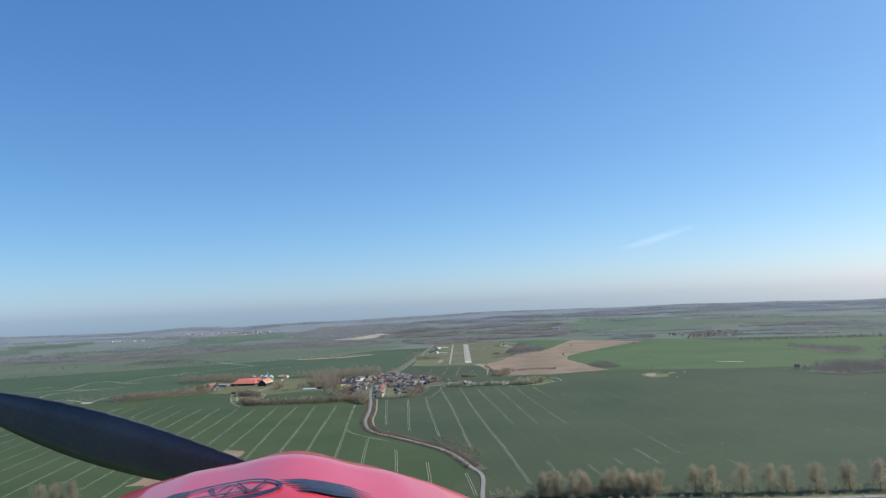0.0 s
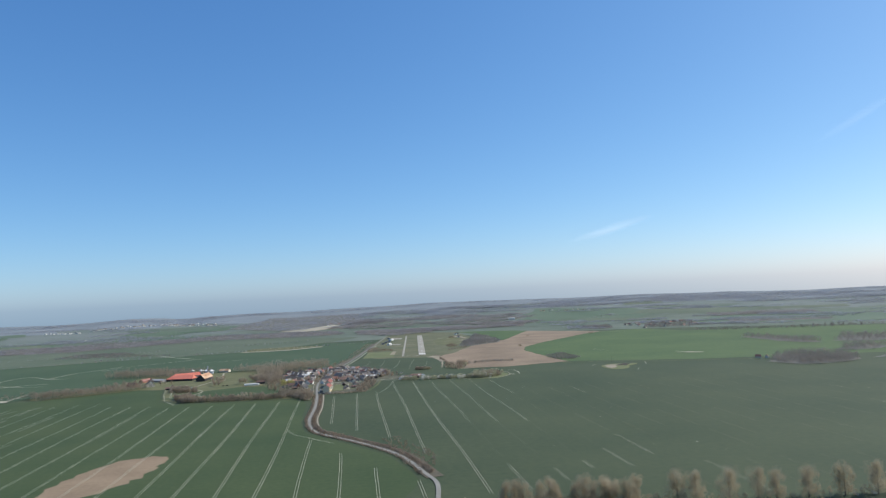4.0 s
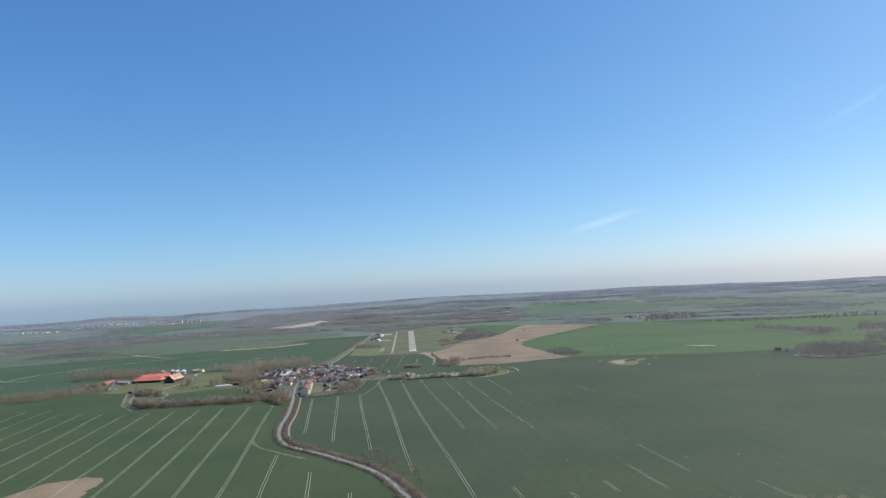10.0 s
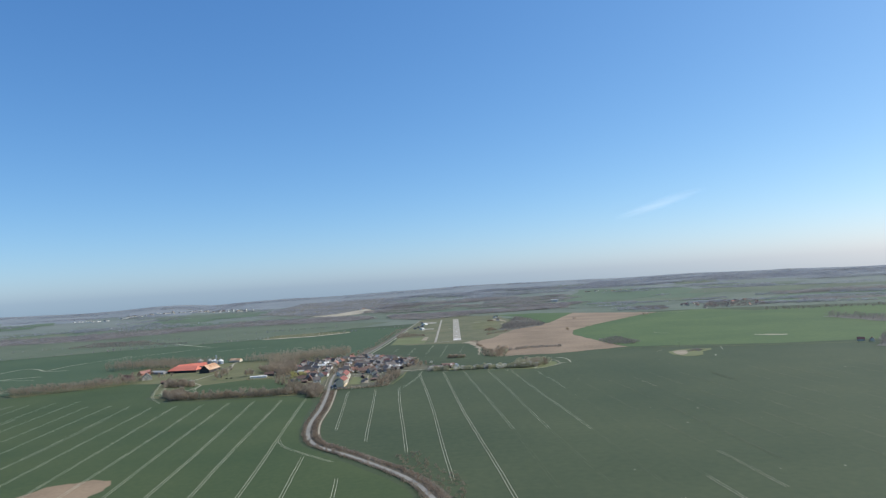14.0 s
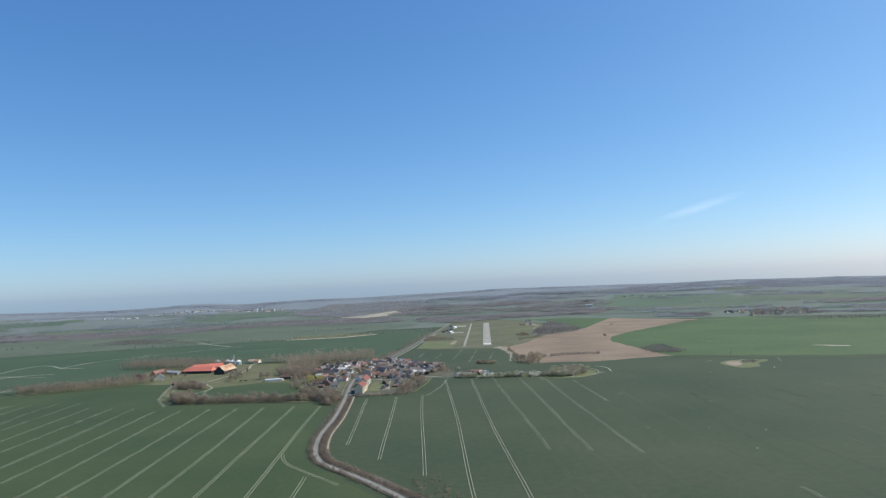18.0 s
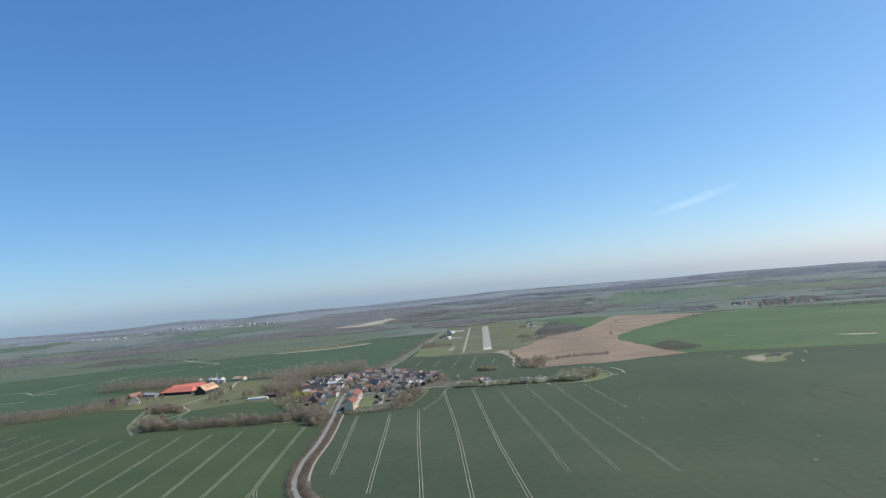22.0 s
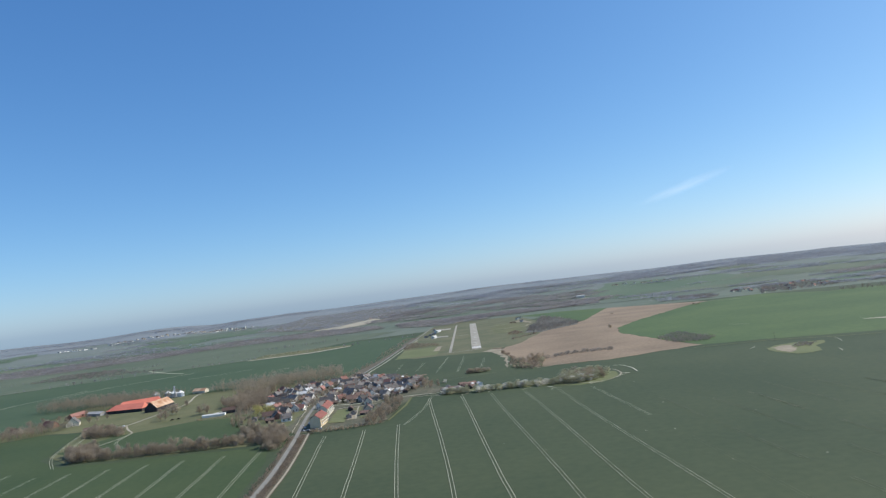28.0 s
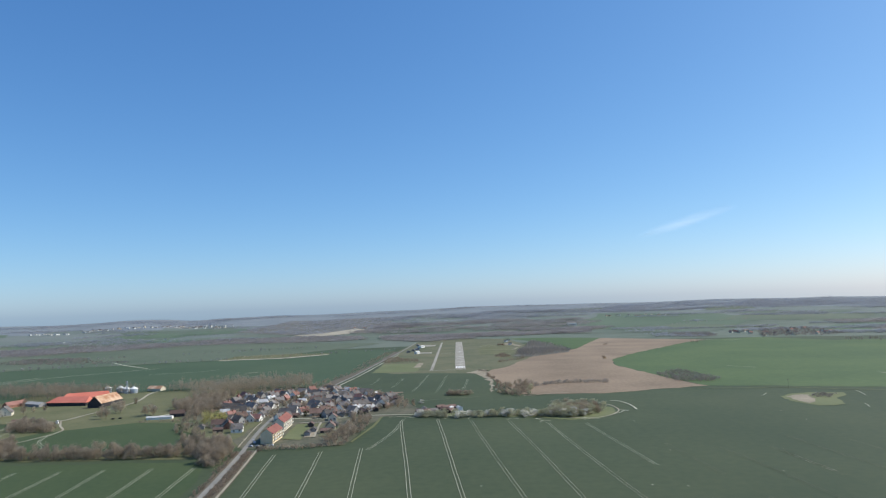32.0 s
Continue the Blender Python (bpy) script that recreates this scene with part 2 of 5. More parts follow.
def field(name, outline, material, lift, label, category="field"):
    """A piece of land laid on the ground, following its height."""
    bm = bmesh.new()
    pts, _, tris, *_ = delaunay_2d_cdt([Vector(p) for p in outline], [], [list(range(len(outline)))], 1, 0.01)
    vs = [bm.verts.new((p.x, p.y, 0)) for p in pts]
    for tri in tris:
        bm.faces.new([vs[k] for k in tri])
    if max(math.hypot(x, y) for x, y in outline) > 3200:
        for _ in range(5):
            long = [e for e in bm.edges if e.calc_length() > 110]
            if not long:
                break
            bmesh.ops.subdivide_edges(bm, edges=long, cuts=1)
            bmesh.ops.triangulate(bm, faces=bm.faces[:])
    lift = min(lift, 0.4 + lift * 0.35)
    for v in bm.verts:
        v.co.z = float(hgt(v.co.x, v.co.y)) + lift
    bm.normal_update()
    bmesh.ops.reverse_faces(bm, faces=[fc for fc in bm.faces if fc.normal.z < 0])
    return tagged(part(name, bm, M[material]), label, category, kind="structure")


def ribbon(bm, line, width, lift, side=0.0):
    """A strip along a line of points."""
    pts = [Vector((x, y, 0)) for x, y in line]
    last = None
    for i, p in enumerate(pts):
        d = (pts[min(i + 1, len(pts) - 1)] - pts[max(i - 1, 0)]).normalized()
        nrm = Vector((d.y, -d.x, 0))
        c = p + nrm * side
        pair = []
        for s in (-0.5, 0.5):
            q = c + nrm * width * s
            pair.append(bm.verts.new((q.x, q.y, float(hgt(q.x, q.y)) + lift)))
        if last:
            bm.faces.new((last[0], last[1], pair[1], pair[0]))
        last = pair


def smooth_line(line, step=12.0):
    """A Catmull-Rom curve through the points."""
    pts = [Vector(p) for p in line]
    out = []
    for i in range(len(pts) - 1):
        p0, p1, p2, p3 = pts[max(i - 1, 0)], pts[i], pts[i + 1], pts[min(i + 2, len(pts) - 1)]
        n = max(1, int((p2 - p1).length / step))
        for k in range(n):
            t = k / n
            out.append(0.5 * ((2 * p1) + (p2 - p0) * t + (2 * p0 - 5 * p1 + 4 * p2 - p3) * t * t + (3 * p1 - p0 - 3 * p2 + p3) * t**3))
    out.append(pts[-1])
    return [(p.x, p.y) for p in out]


def wavy(outline, step=25.0, amount=2.5, seed=1):
    """An outline broken into short, slightly uneven pieces."""
    rng = random.Random(seed)
    out = []
    for i, (x, y) in enumerate(outline):
        x2, y2 = outline[(i + 1) % len(outline)]
        n = max(1, int(math.hypot(x2 - x, y2 - y) / step))
        for k in range(n):
            t = k / n
            out.append((x + (x2 - x) * t + rng.uniform(-amount, amount), y + (y2 - y) * t + rng.uniform(-amount, amount)))
    return out

# ---- fields ----
field("field_left", wavy([(-192, 1215), (-403, 1228), (-450, 1275), (-498, 1428), (-563, 1444), (-610, 1416), (-712, 1362), (-760, 1352), (-1150, 1330), (-1900, 1150), (-1900, 300), (-420, 560), (-30, 590), (-5, 690), (-30, 780), (-85, 858), (-140, 925), (-162, 1000), (-175, 1120)]), "crop_left", 0.12, "dark green winter crop with tramlines")
field("farm_land", wavy([(-190, 1226), (-403, 1240), (-450, 1290), (-498, 1436), (-560, 1452), (-612, 1424), (-712, 1372), (-742, 1396), (-690, 1445), (-640, 1500), (-640, 1690), (-600, 1690), (-340, 1710), (-215, 1670), (-200, 1500), (-185, 1300)]), "grass", 0.22, "yellowish grass round the farm", "grass")
field("paddock", wavy([(-452, 1302), (-424, 1372), (-350, 1418), (-300, 1405), (-225, 1290), (-260, 1262), (-395, 1262)]), "crop_left", 0.42, "small dark green field beside the farm")
field("field_behind_farm", wavy([(-2300, 1150), (-1150, 1337), (-765, 1360), (-742, 1400), (-690, 1450), (-640, 1505), (-640, 1692), (-600, 1696), (-340, 1716), (-213, 1690), (-180, 1900), (-168, 2100), (-158, 2460), (-350, 2540), (-545, 2300), (-1017, 2185), (-1900, 1850)]), "crop_far", 0.55, "wide dark green crop field behind the farm")
field("marsh", wavy([(-1900, 1855), (-1017, 2190), (-545, 2306), (-350, 2546), (-240, 2790), (-577, 3020), (-911, 3210), (-1136, 2890), (-1335, 2740), (-1773, 2750), (-2600, 2700)], 60, 8), "marsh", 0.9, "pale green marshy meadow in a long band", "meadow")
field("dune_strip", wavy([(-575, 2290), (-410, 2302), (-322, 2370), (-335, 2420), (-440, 2440), (-569, 2420)], 15, 6), "grass", 1.2, "dry grassy strip along the field's edge", "grass")
field("sandy_edge", wavy([(-570, 2282), (-410, 2292), (-318, 2366), (-330, 2384), (-420, 2316), (-570, 2300)], 15, 2), "sand", 1.4, "pale sandy edge of the field", "sand")
field("crop_strip", wavy([(-190, 1700), (-154, 1856), (-46, 1840), (18, 1816), (40, 1792), (58, 1700), (70, 1590), (-70, 1590), (-110, 1615)]), "crop_right", 0.08, "green crop strip between village and airfield")
field("light_meadow", wavy([(-150, 1874), (-70, 1878), (-66, 2046), (-146, 2036)], 20, 1.5), "meadow", 0.14, "light green mown meadow", "meadow")
field("airfield_grass", wavy([(-148, 1900), (-110, 1850), (-46, 1842), (18, 1818), (34, 1858), (72, 1866), (90, 1900), (165, 2125), (215, 2240), (190, 2437), (150, 2812), (30, 2890), (-123, 2800), (-150, 2420)]), "airfield_grass", 0.10, "dry olive grass of the airfield", "grass")
field("ploughed_field", wavy([(87, 1540), (186, 1528), (325, 1566), (299, 1710), (276, 1869), (297, 1980), (372, 2111), (572, 2383), (640, 2440), (612, 2480), (416, 2676), (279, 2285), (158, 2111), (88, 1900), (58, 1858), (52, 1780), (57, 1715)], 20, 2.5), "soil", 0.20, "bare brown ploughed field")
field("bright_field", wavy([(325, 1566), (403, 1545), (560, 1485), (1000, 1425), (1700, 1500), (1500, 2100), (1070, 2240), (876, 2280), (790, 2480), (648, 2440), (572, 2383), (372, 2111), (297, 1980), (276, 1869), (299, 1710)]), "crop_bright", 0.14, "bright green young crop")
field("middle_field", wavy([(140, 2830), (284, 2790), (420, 2680), (279, 2285), (256, 2354), (212, 2650)]), "crop_bright", 0.14, "bright green field between woods")
field("field_south", wavy([(-420, 555), (-30, 572), (60, 570), (172, 548), (217, 509), (240, 480), (260, 0), (-420, 0)]), "crop_south", 0.08, "green crop beside the tree-lined road")
field("meadow_south", wavy([(176, 560), (220, 511), (243, 482), (263, 0), (1200, 0), (1200, 548), (600, 556)]), "meadow", 0.10, "rough yellow-green meadow with bushes", "meadow")
field("yellow_margin", wavy([(-90, 1274), (-88, 1273), (-77, 1352), (-75.5, 1401), (-78, 1402), (-80, 1354)], 12, 0.3), "rape", 0.5, "yellow flowering field margin", "margin")
field("hedge_margin", wavy([(-40, 1402), (33, 1388), (82, 1372), (116, 1350), (144, 1354), (168, 1385), (170, 1418), (150, 1448), (124, 1452), (95, 1420), (40, 1414), (-30, 1425)], 10, 1.5), "meadow", 0.16, "yellow-green grass under the hedge", "grass")
field("bare_patch", wavy([(-277, 842), (-273, 815), (-275, 760), (-290, 712), (-317, 688), (-349, 693), (-352, 735), (-344, 792), (-332, 826), (-318, 842), (-298, 847)], 9, 4), "clay", 0.16, "bare brown patch of soil in the crop", "soil")
field("sand_pit_edge", wavy([(369, 1454), (388, 1473), (411, 1478), (447, 1469), (440, 1450), (419, 1433), (412, 1412), (405, 1391), (390, 1383), (375, 1385), (365, 1411), (364, 1436)], 6, 1.2), "meadow", 0.24, "dry yellow grass round the sandy hollow", "grass")
field("sand_pit", wavy([(374, 1452), (390, 1464), (402, 1460), (396, 1444), (394, 1430), (386, 1412), (375, 1402), (370, 1420)], 5, 1.4), "hollow_soil", 0.34, "bare sandy hollow in the green field", "sand")
field("sand_heap_ground", wavy([(19, 1828), (34, 1856), (46, 1872), (54, 1850), (51, 1780), (56, 1694), (53, 1640), (48.5, 1570), (46, 1572), (49, 1650), (52, 1690), (43, 1757), (34, 1806)], 8, 2.5), "hollow_soil", 0.26, "pale sandy ground beside the airfield", "sand")
field("pond_edge", wavy([(592, 1640), (619, 1616), (640, 1604), (650, 1612), (620, 1636)], 8, 1), "sand", 0.24, "pale bare patch in the green field", "sand")
field("village_land", wavy([(-330, 1600), (-270, 1640), (-232, 1676), (-186, 1694), (-69, 1560), (-55, 1500), (-30, 1425), (-79, 1404), (-95, 1262), (-181, 1258), (-200, 1300), (-205, 1400), (-300, 1430), (-335, 1500)]), "garden", 0.35, "gardens and yards of the village", "garden")
PLOT = random.Random(17)
for k in range(70):
    x, y, a = PLOT.uniform(-300, -75), PLOT.uniform(1400, 1650), radians(PLOT.choice((8, 52, -38)))
    if (x + 300) * 0.55 + y < 1740 and y > 1455 - (x + 300) * 0.25 and abs(x + 200) > 9:
        w, d, c, r = PLOT.uniform(4, 9), PLOT.uniform(5, 12), math.cos(a), math.sin(a)
        field("garden_plot", [(x + c * p * w - r * q * d, y + r * p * w + c * q * d) for p, q in ((-1, -1), (1, -1), (1, 1), (-1, 1))], PLOT.choice(("grass", "meadow", "crop_left", "soil", "grass")), 0.5 + 0.004 * k, "small garden plot between the houses", "garden")
field("sand_slope", wavy([(-669, 3428), (-551, 3354), (-345, 3548), (-446, 3705), (-540, 3560)], 40, 8), "sand", 2.0, "pale sandy field on the far slope", "sand")
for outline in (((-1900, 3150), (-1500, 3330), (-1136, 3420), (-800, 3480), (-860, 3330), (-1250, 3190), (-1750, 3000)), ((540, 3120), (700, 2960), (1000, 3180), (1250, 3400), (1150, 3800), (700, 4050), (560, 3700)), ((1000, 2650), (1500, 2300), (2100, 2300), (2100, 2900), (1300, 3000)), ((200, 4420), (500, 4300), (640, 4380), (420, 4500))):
    field("far_field", wavy(outline, 80, 20), "crop_hazy", 1.7, "far green crop field")

# ---- roads and tracks ----
VILLAGE_ROAD = smooth_line([(10, 570), (9, 608), (11, 674), (1, 712), (-27, 793), (-79, 868), (-131, 932), (-152, 1010), (-160, 1113), (-173, 1224), (-182, 1285), (-192, 1358), (-199, 1430), (-207, 1529), (-204, 1576), (-190, 1640), (-182, 1728), (-171, 1868), (-159, 2100), (-144, 2348), (-127, 2740)])
EAST_ROAD = smooth_line([(-900, 590), (-420, 600), (-120, 596), (10, 590), (48, 584), (92, 576), (150, 570), (222, 566), (339, 563), (700, 558), (1500, 540)], 30)


def strip(name, line, width, material, lift, label, category="road", side=0.0):
    bm = bmesh.new()
    ribbon(bm, line, width, lift, side)
    return tagged(part(name, bm, M[material]), label, category, kind="structure")


strip("road_village", VILLAGE_ROAD, 4.0, "asphalt", 0.62, "grey asphalt village road")
strip("road_verge", [p for p in VILLAGE_ROAD if 690 < p[1] < 1260], 17, "verge", 0.48, "brown scrubby verge of the road", "verge", 4)
strip("road_verge", [p for p in VILLAGE_ROAD if 1640 < p[1] < 2400], 22, "verge", 0.48, "brown scrubby verge of the road", "verge", -10)
strip("cycle_path", [p for p in VILLAGE_ROAD if 960 < p[1] < 1262], 1.7, "sand", 0.66, "pale path beside the road", "path", 11)
strip("cycle_path", [p for p in VILLAGE_ROAD if 1660 < p[1] < 2300], 2.2, "track", 0.66, "pale path beside the road", "path", 9)
strip("road_verge", EAST_ROAD, 15, "grass", 0.24, "rough grass verge of the country road", "verge")
strip("road_east", EAST_ROAD, 5.6, "asphalt", 0.34, "grey country road lined with trees")
strip("farm_track", smooth_line([(-500, 1436), (-470, 1438), (-450, 1444), (-442, 1496), (-434, 1550), (-434, 1600), (-455, 1684), (-450, 1735)]), 3.6, "sand", 0.50, "pale dirt track of the farm", "track")
strip("farm_track", smooth_line([(-452, 1451), (-430, 1412), (-409, 1380), (-412, 1340), (-420, 1310)]), 2.2, "sand", 0.50, "pale dirt track of the farm", "track")
strip("village_lane", smooth_line([(-205, 1600), (-150, 1560), (-90, 1515), (-62, 1500), (-20, 1520), (30, 1532)]), 1.6, "track_faint", 0.50, "pale lane out of the village", "lane")
strip("village_lane", smooth_line([(-195, 1420), (-140, 1402), (-90, 1415), (-40, 1410), (-12, 1406)]), 2.5, "track", 0.50, "pale lane along the gardens", "lane")
strip("village_lane", smooth_line([(-205, 1500), (-260, 1490), (-320, 1480), (-350, 1450)]), 4, "track", 0.50, "pale lane into the village", "lane")
strip("field_path", smooth_line([(-860, 2352), (-760, 2230), (-670, 2136)]), 4, "track", 0.80, "pale track across the field", "track")
strip("field_path", smooth_line([(-829, 1894), (-779, 2003), (-640, 2120)]), 3, "track", 0.80, "pale track across the field", "track")
for pts in (((-1300, 1560), (-990, 1650), (-880, 1614), (-820, 1600)), ((-1250, 1500), (-920, 1440), (-790, 1420), (-700, 1445)), ((-600, 1990), (-520, 2010), (-480, 2040)), ((-400, 1850), (-372, 1880), (-350, 1880)), ((612, 2470), (680, 2400), (710, 2390)), ((178, 1462), (186, 1460), (193, 1432), (192, 1396))):
    strip("field_path", smooth_line(pts), 1.7, "track", 0.75, "pale wheel track in the field", "track")

for pts in (
    ((-1110, 1714), (-1086, 1726), (-1070, 1739)),
    ((-1004, 1654), (-982, 1661), (-998, 1760), (-989, 1823), (-949, 1812), (-892, 1756), (-837, 1744)),
    ((-944, 1477), (-966, 1540), (-960, 1584), (-926, 1609), (-893, 1641), (-838, 1652)),
    ((-944, 1477), (-902, 1448), (-866, 1447), (-825, 1422), (-788, 1389)),
    ((-837, 1329), (-812, 1338), (-822, 1389), (-816, 1408)),
    ((-987, 1661), (-931, 1628), (-891, 1636)),
    ((-895, 1767), (-885, 1866), (-845, 1933), (-820, 2001)),
):
    strip("dirt_track", smooth_line(pts, 10), 3.2, "track", 0.85, "pale winding dirt track", "track")
field("dirt_yard", wavy(((-784, 1363), (-762, 1370), (-775, 1397), (-794, 1393)), 8, 3), "sand", 0.9, "pale bare yard beside the wood", "yard")
strip("dirt_track", smooth_line(((-770, 1384), (-776, 1431), (-777, 1473)), 8), 4.0, "sand", 0.9, "pale lane beside the wood", "track")
for pts, wide in (
    (((-631, 1044), (-635, 1082), (-634, 1114), (-638, 1157)), 5.0),
    (((-644, 1200), (-653, 1251), (-652, 1283)), 4.0),
    (((-559, 1053), (-566, 1108), (-571, 1165)), 3.0),
    (((-601, 1020), (-589, 1028)), 2.5),
    (((-680, 1208), (-678, 1253)), 3.0),
    (((-520, 894), (-517, 929), (-516, 964)), 1.6),
    (((-412, 889), (-416, 983), (-433, 1140)), 1.4),
):
    strip("worn_streak", smooth_line(pts, 10), wide, "track_faint", 0.4, "pale worn streak in the crop", "track")
PATCH = random.Random(3)
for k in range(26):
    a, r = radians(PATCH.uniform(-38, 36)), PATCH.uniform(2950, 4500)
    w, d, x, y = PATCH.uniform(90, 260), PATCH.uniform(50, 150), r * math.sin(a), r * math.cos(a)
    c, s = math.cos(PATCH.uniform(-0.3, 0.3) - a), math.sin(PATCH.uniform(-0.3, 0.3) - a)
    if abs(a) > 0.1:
        field("far_field", wavy([(x + c * p * w - s * q * d, y + s * p * w + c * q * d) for p, q in ((-1, -1), (1, -0.8), (1.1, 1), (-0.9, 0.9))], 60, 12), PATCH.choice(("crop_hazy", "far_olive", "hazy_ground", "marsh")), 1.75, "far field among the woods")

LEAN = -0.097  # sideways drift of the tramlines per metre ahead


def tramline(x, y0, y1, width=0.36, material="track", lean=LEAN):
    """Two pale wheel tracks in the crop; x is taken at 1200 m ahead."""
    rng = random.Random(int(x * 7 + y0))
    n = max(2, int(abs(y1 - y0) / 18))
    line = []
    for k in range(n + 1):
        y = y1 + (y0 - y1) * k / n
        line.append((x + lean * (y - 1200) + 1.2 * math.sin(y * 0.011 + x) + rng.uniform(-0.15, 0.15), y))
    bm = bmesh.new()
    for side in (-1.12, 1.12):
        ribbon(bm, line, width, 0.30, side)
    tagged(part("tramline", bm, M[material]), "pair of pale wheel tracks in the crop", "tramline", kind="structure")


for k in range(-9, 5):
    x = -196 + 35.2 * k
    if k <= 0:
        tramline(x, 612 if x > -330 else 616, 1196 if k > -7 else 1150 - 10 * k)
    else:
        tramline(x, 610, (0, 885, 812, 742, 690)[k])
for k in range(10, 24):
    tramline(-196 - 35.2 * k, 616, 1330 - 4 * k, width=0.28)
TOPS = (1232, 1238, 1246, 1374, 1370, 1366, 1350, 1342, 1330)
ENDS = (985, 930, 880, 790, 640, 0, 0, 0, 0)
for k, (top, end) in enumerate(zip(TOPS, ENDS)):
    x = -141 + 35.1 * k
    if k < 5:
        tramline(x, end, top)
    else:
        tramline(x, (945, 938, 928, 1160)[k - 5], top, width=0.2)
        tramline(x, *((643, 727), (666, 704), (698, 726), (696, 768))[k - 5], width=0.28)
        tramline(x, 760, (930, 925, 915, 1080)[k - 5], width=0.1, material="track_faint")
for k in range(9, 24):
    gap = 60 * (k % 3)
    for j, (y0, y1) in enumerate(((600, 700), (735 + gap, 830 + gap), (850 + gap, 960 + gap), (1000 + gap, 1090 + gap), (1130, 1250 - 20 * (k % 4)))):
        tramline(-141 + 35.1 * k, y0, y1, width=0.24, material="track" if (j + k) % 5 == 0 and k < 12 else "track_faint")
for k in range(8):
    tramline(8 + 35 * k - 63, 380, 552 - (6 * k if k > 3 else 0), width=0.34, material="track" if k < 3 else "track_faint")
for x0, y0, y1 in ((-26, 1592, 1795), (-58, 1606, 1808), (11, 1610, 1735), (-92, 1650, 1770), (-126, 1690, 1780)):
    tramline(x0 - 0.055 * (y0 - 1200), y0, y1, width=0.24, lean=0.055)
for off in (-1.05, 1.05):
    strip("field_path", smooth_line([(-498, 1438), (-476, 1370), (-445, 1285), (-408, 1226)]), 0.4, "track", 0.45, "pale curved wheel track", "track", off)
for off in (-1.05, 1.05):
    strip("field_path", smooth_line([(-170, 957), (-160, 930), (-140, 905), (-100, 862)]), 0.35, "track", 0.45, "pale curved wheel track", "track", off)
for off in (-1.05, 1.05):
    strip("field_path", smooth_line([(-52, 1382), (-56, 1316), (-65, 1263), (-70, 1240)]), 0.3, "track", 0.45, "pale curved wheel track", "track", off)

for pts in (((-396, 1941), (-376, 1959)), ((-280, 1785), (-263, 1798)), ((174, 1395), (182, 1390)), ((126, 1352), (132, 1356)), ((87, 1356), (82, 1360))):
    strip("field_path", pts, 2.2, "track", 0.75, "short pale worn patch in the crop", "track")

for hook in (((-52, 1388), (-46, 1392), (-40, 1390)), ((-17, 1373), (-14, 1378), (-7, 1378)), ((15, 1373), (18, 1383), (26, 1385)), ((54, 1360), (57, 1367), (66, 1364)), ((84, 1340), (88, 1350), (95, 1345)), ((128, 1346), (135, 1352), (144, 1350)), ((162, 1372), (170, 1380), (178, 1392)), ((352, 1465), (360, 1474), (365, 1482)), ((466, 1479), (462, 1460), (456, 1443)), ((423, 1388), (420, 1378), (416, 1368)), ((444, 1801), (456, 1780), (470, 1756)), ((600, 1660), (606, 1640), (612, 1600))):
    strip("field_path", smooth_line(hook, 4), 0.85, "track", 0.55, "pale turning mark of wheels in the crop", "track")
strip("field_edge", smooth_line([(306, 1541), (360, 1533), (413, 1523), (474, 1487), (560, 1462), (690, 1430)], 15), 2.2, "meadow", 0.5, "dry grassy edge between two fields", "verge")
strip("hedge_track", smooth_line([(-70, 1402), (-4, 1398), (63, 1392), (113, 1364), (146, 1359), (172, 1392), (173, 1432), (163, 1449)], 8), 1.5, "sand", 0.3, "pale worn edge round the hedge", "track")
for px, py, pr in ((50, 1790, 5), (57, 1765, 3), (52, 1640, 4), (56, 1600, 3), (47, 1720, 3), (100, 1668, 4), (150, 1664, 3)):
    field("sandy_patch", wavy([(px + pr * 0.7 * math.cos(q), py + 2.2 * pr * math.sin(q)) for q in (0, 1.05, 2.1, 3.14, 4.2, 5.2)], 4, 1.2, int(px)), "sand", 0.34, "pale sandy patch at the field's edge", "sand")
field("dry_grass", wavy([(52, 2210), (118, 2190), (135, 2330), (140, 2520), (70, 2540), (48, 2380)], 25, 6), "grass", 0.16, "dry pale grass beside the runway", "grass")
strip("airfield_track", smooth_line([(60, 2480), (110, 2500), (150, 2570)], 12), 4, "sand", 0.4, "pale track to the airfield house", "track")
SPOT = random.Random(9)
bm = bmesh.new()
for k in range(46):
    x, y, r = SPOT.uniform(-60, 700), SPOT.uniform(640, 1420), SPOT.uniform(0.3, 0.95)
    if x > -60 + (1420 - y) * 0.05:
        n = SPOT.randrange(5, 8)
        bm.faces.new([bm.verts.new((x + r * SPOT.uniform(0.6, 1.3) * math.cos(6.283 * q / n), y + 1.6 * r * SPOT.uniform(0.6, 1.3) * math.sin(6.283 * q / n), 0.2)) for q in range(n)])
tagged(part("bare_spots", bm, M["track"]), "small pale bare spots scattered in the crop", "soil", kind="stuff")

for off in (-1.05, 1.05):
    strip("field_path", smooth_line([(-489, 1426), (-470, 1390), (-458, 1350), (-440, 1300)]), 0.5, "track", 0.45, "pale curved wheel track", "track", off)
    strip("field_path", smooth_line([(-409, 1380), (-405, 1346), (-396, 1320), (-378, 1298), (-370, 1284)]), 0.5, "track", 0.6, "pale curved wheel track", "track", off)

# ---- bare ground, lawn and allotments ----
strip("sandy_bank", smooth_line([(150, 1544), (120, 1540), (100, 1530), (86, 1530)], 6), 3.0, "hollow_soil", 0.42, "pale bare bank at the field's edge", "sand")
field("sandy_patch", wavy([(124, 2520), (146, 2500), (160, 2430), (168, 2445), (152, 2590), (132, 2590)], 14, 3), "hollow_soil", 0.5, "pale bare ground beside the airfield wood", "sand")
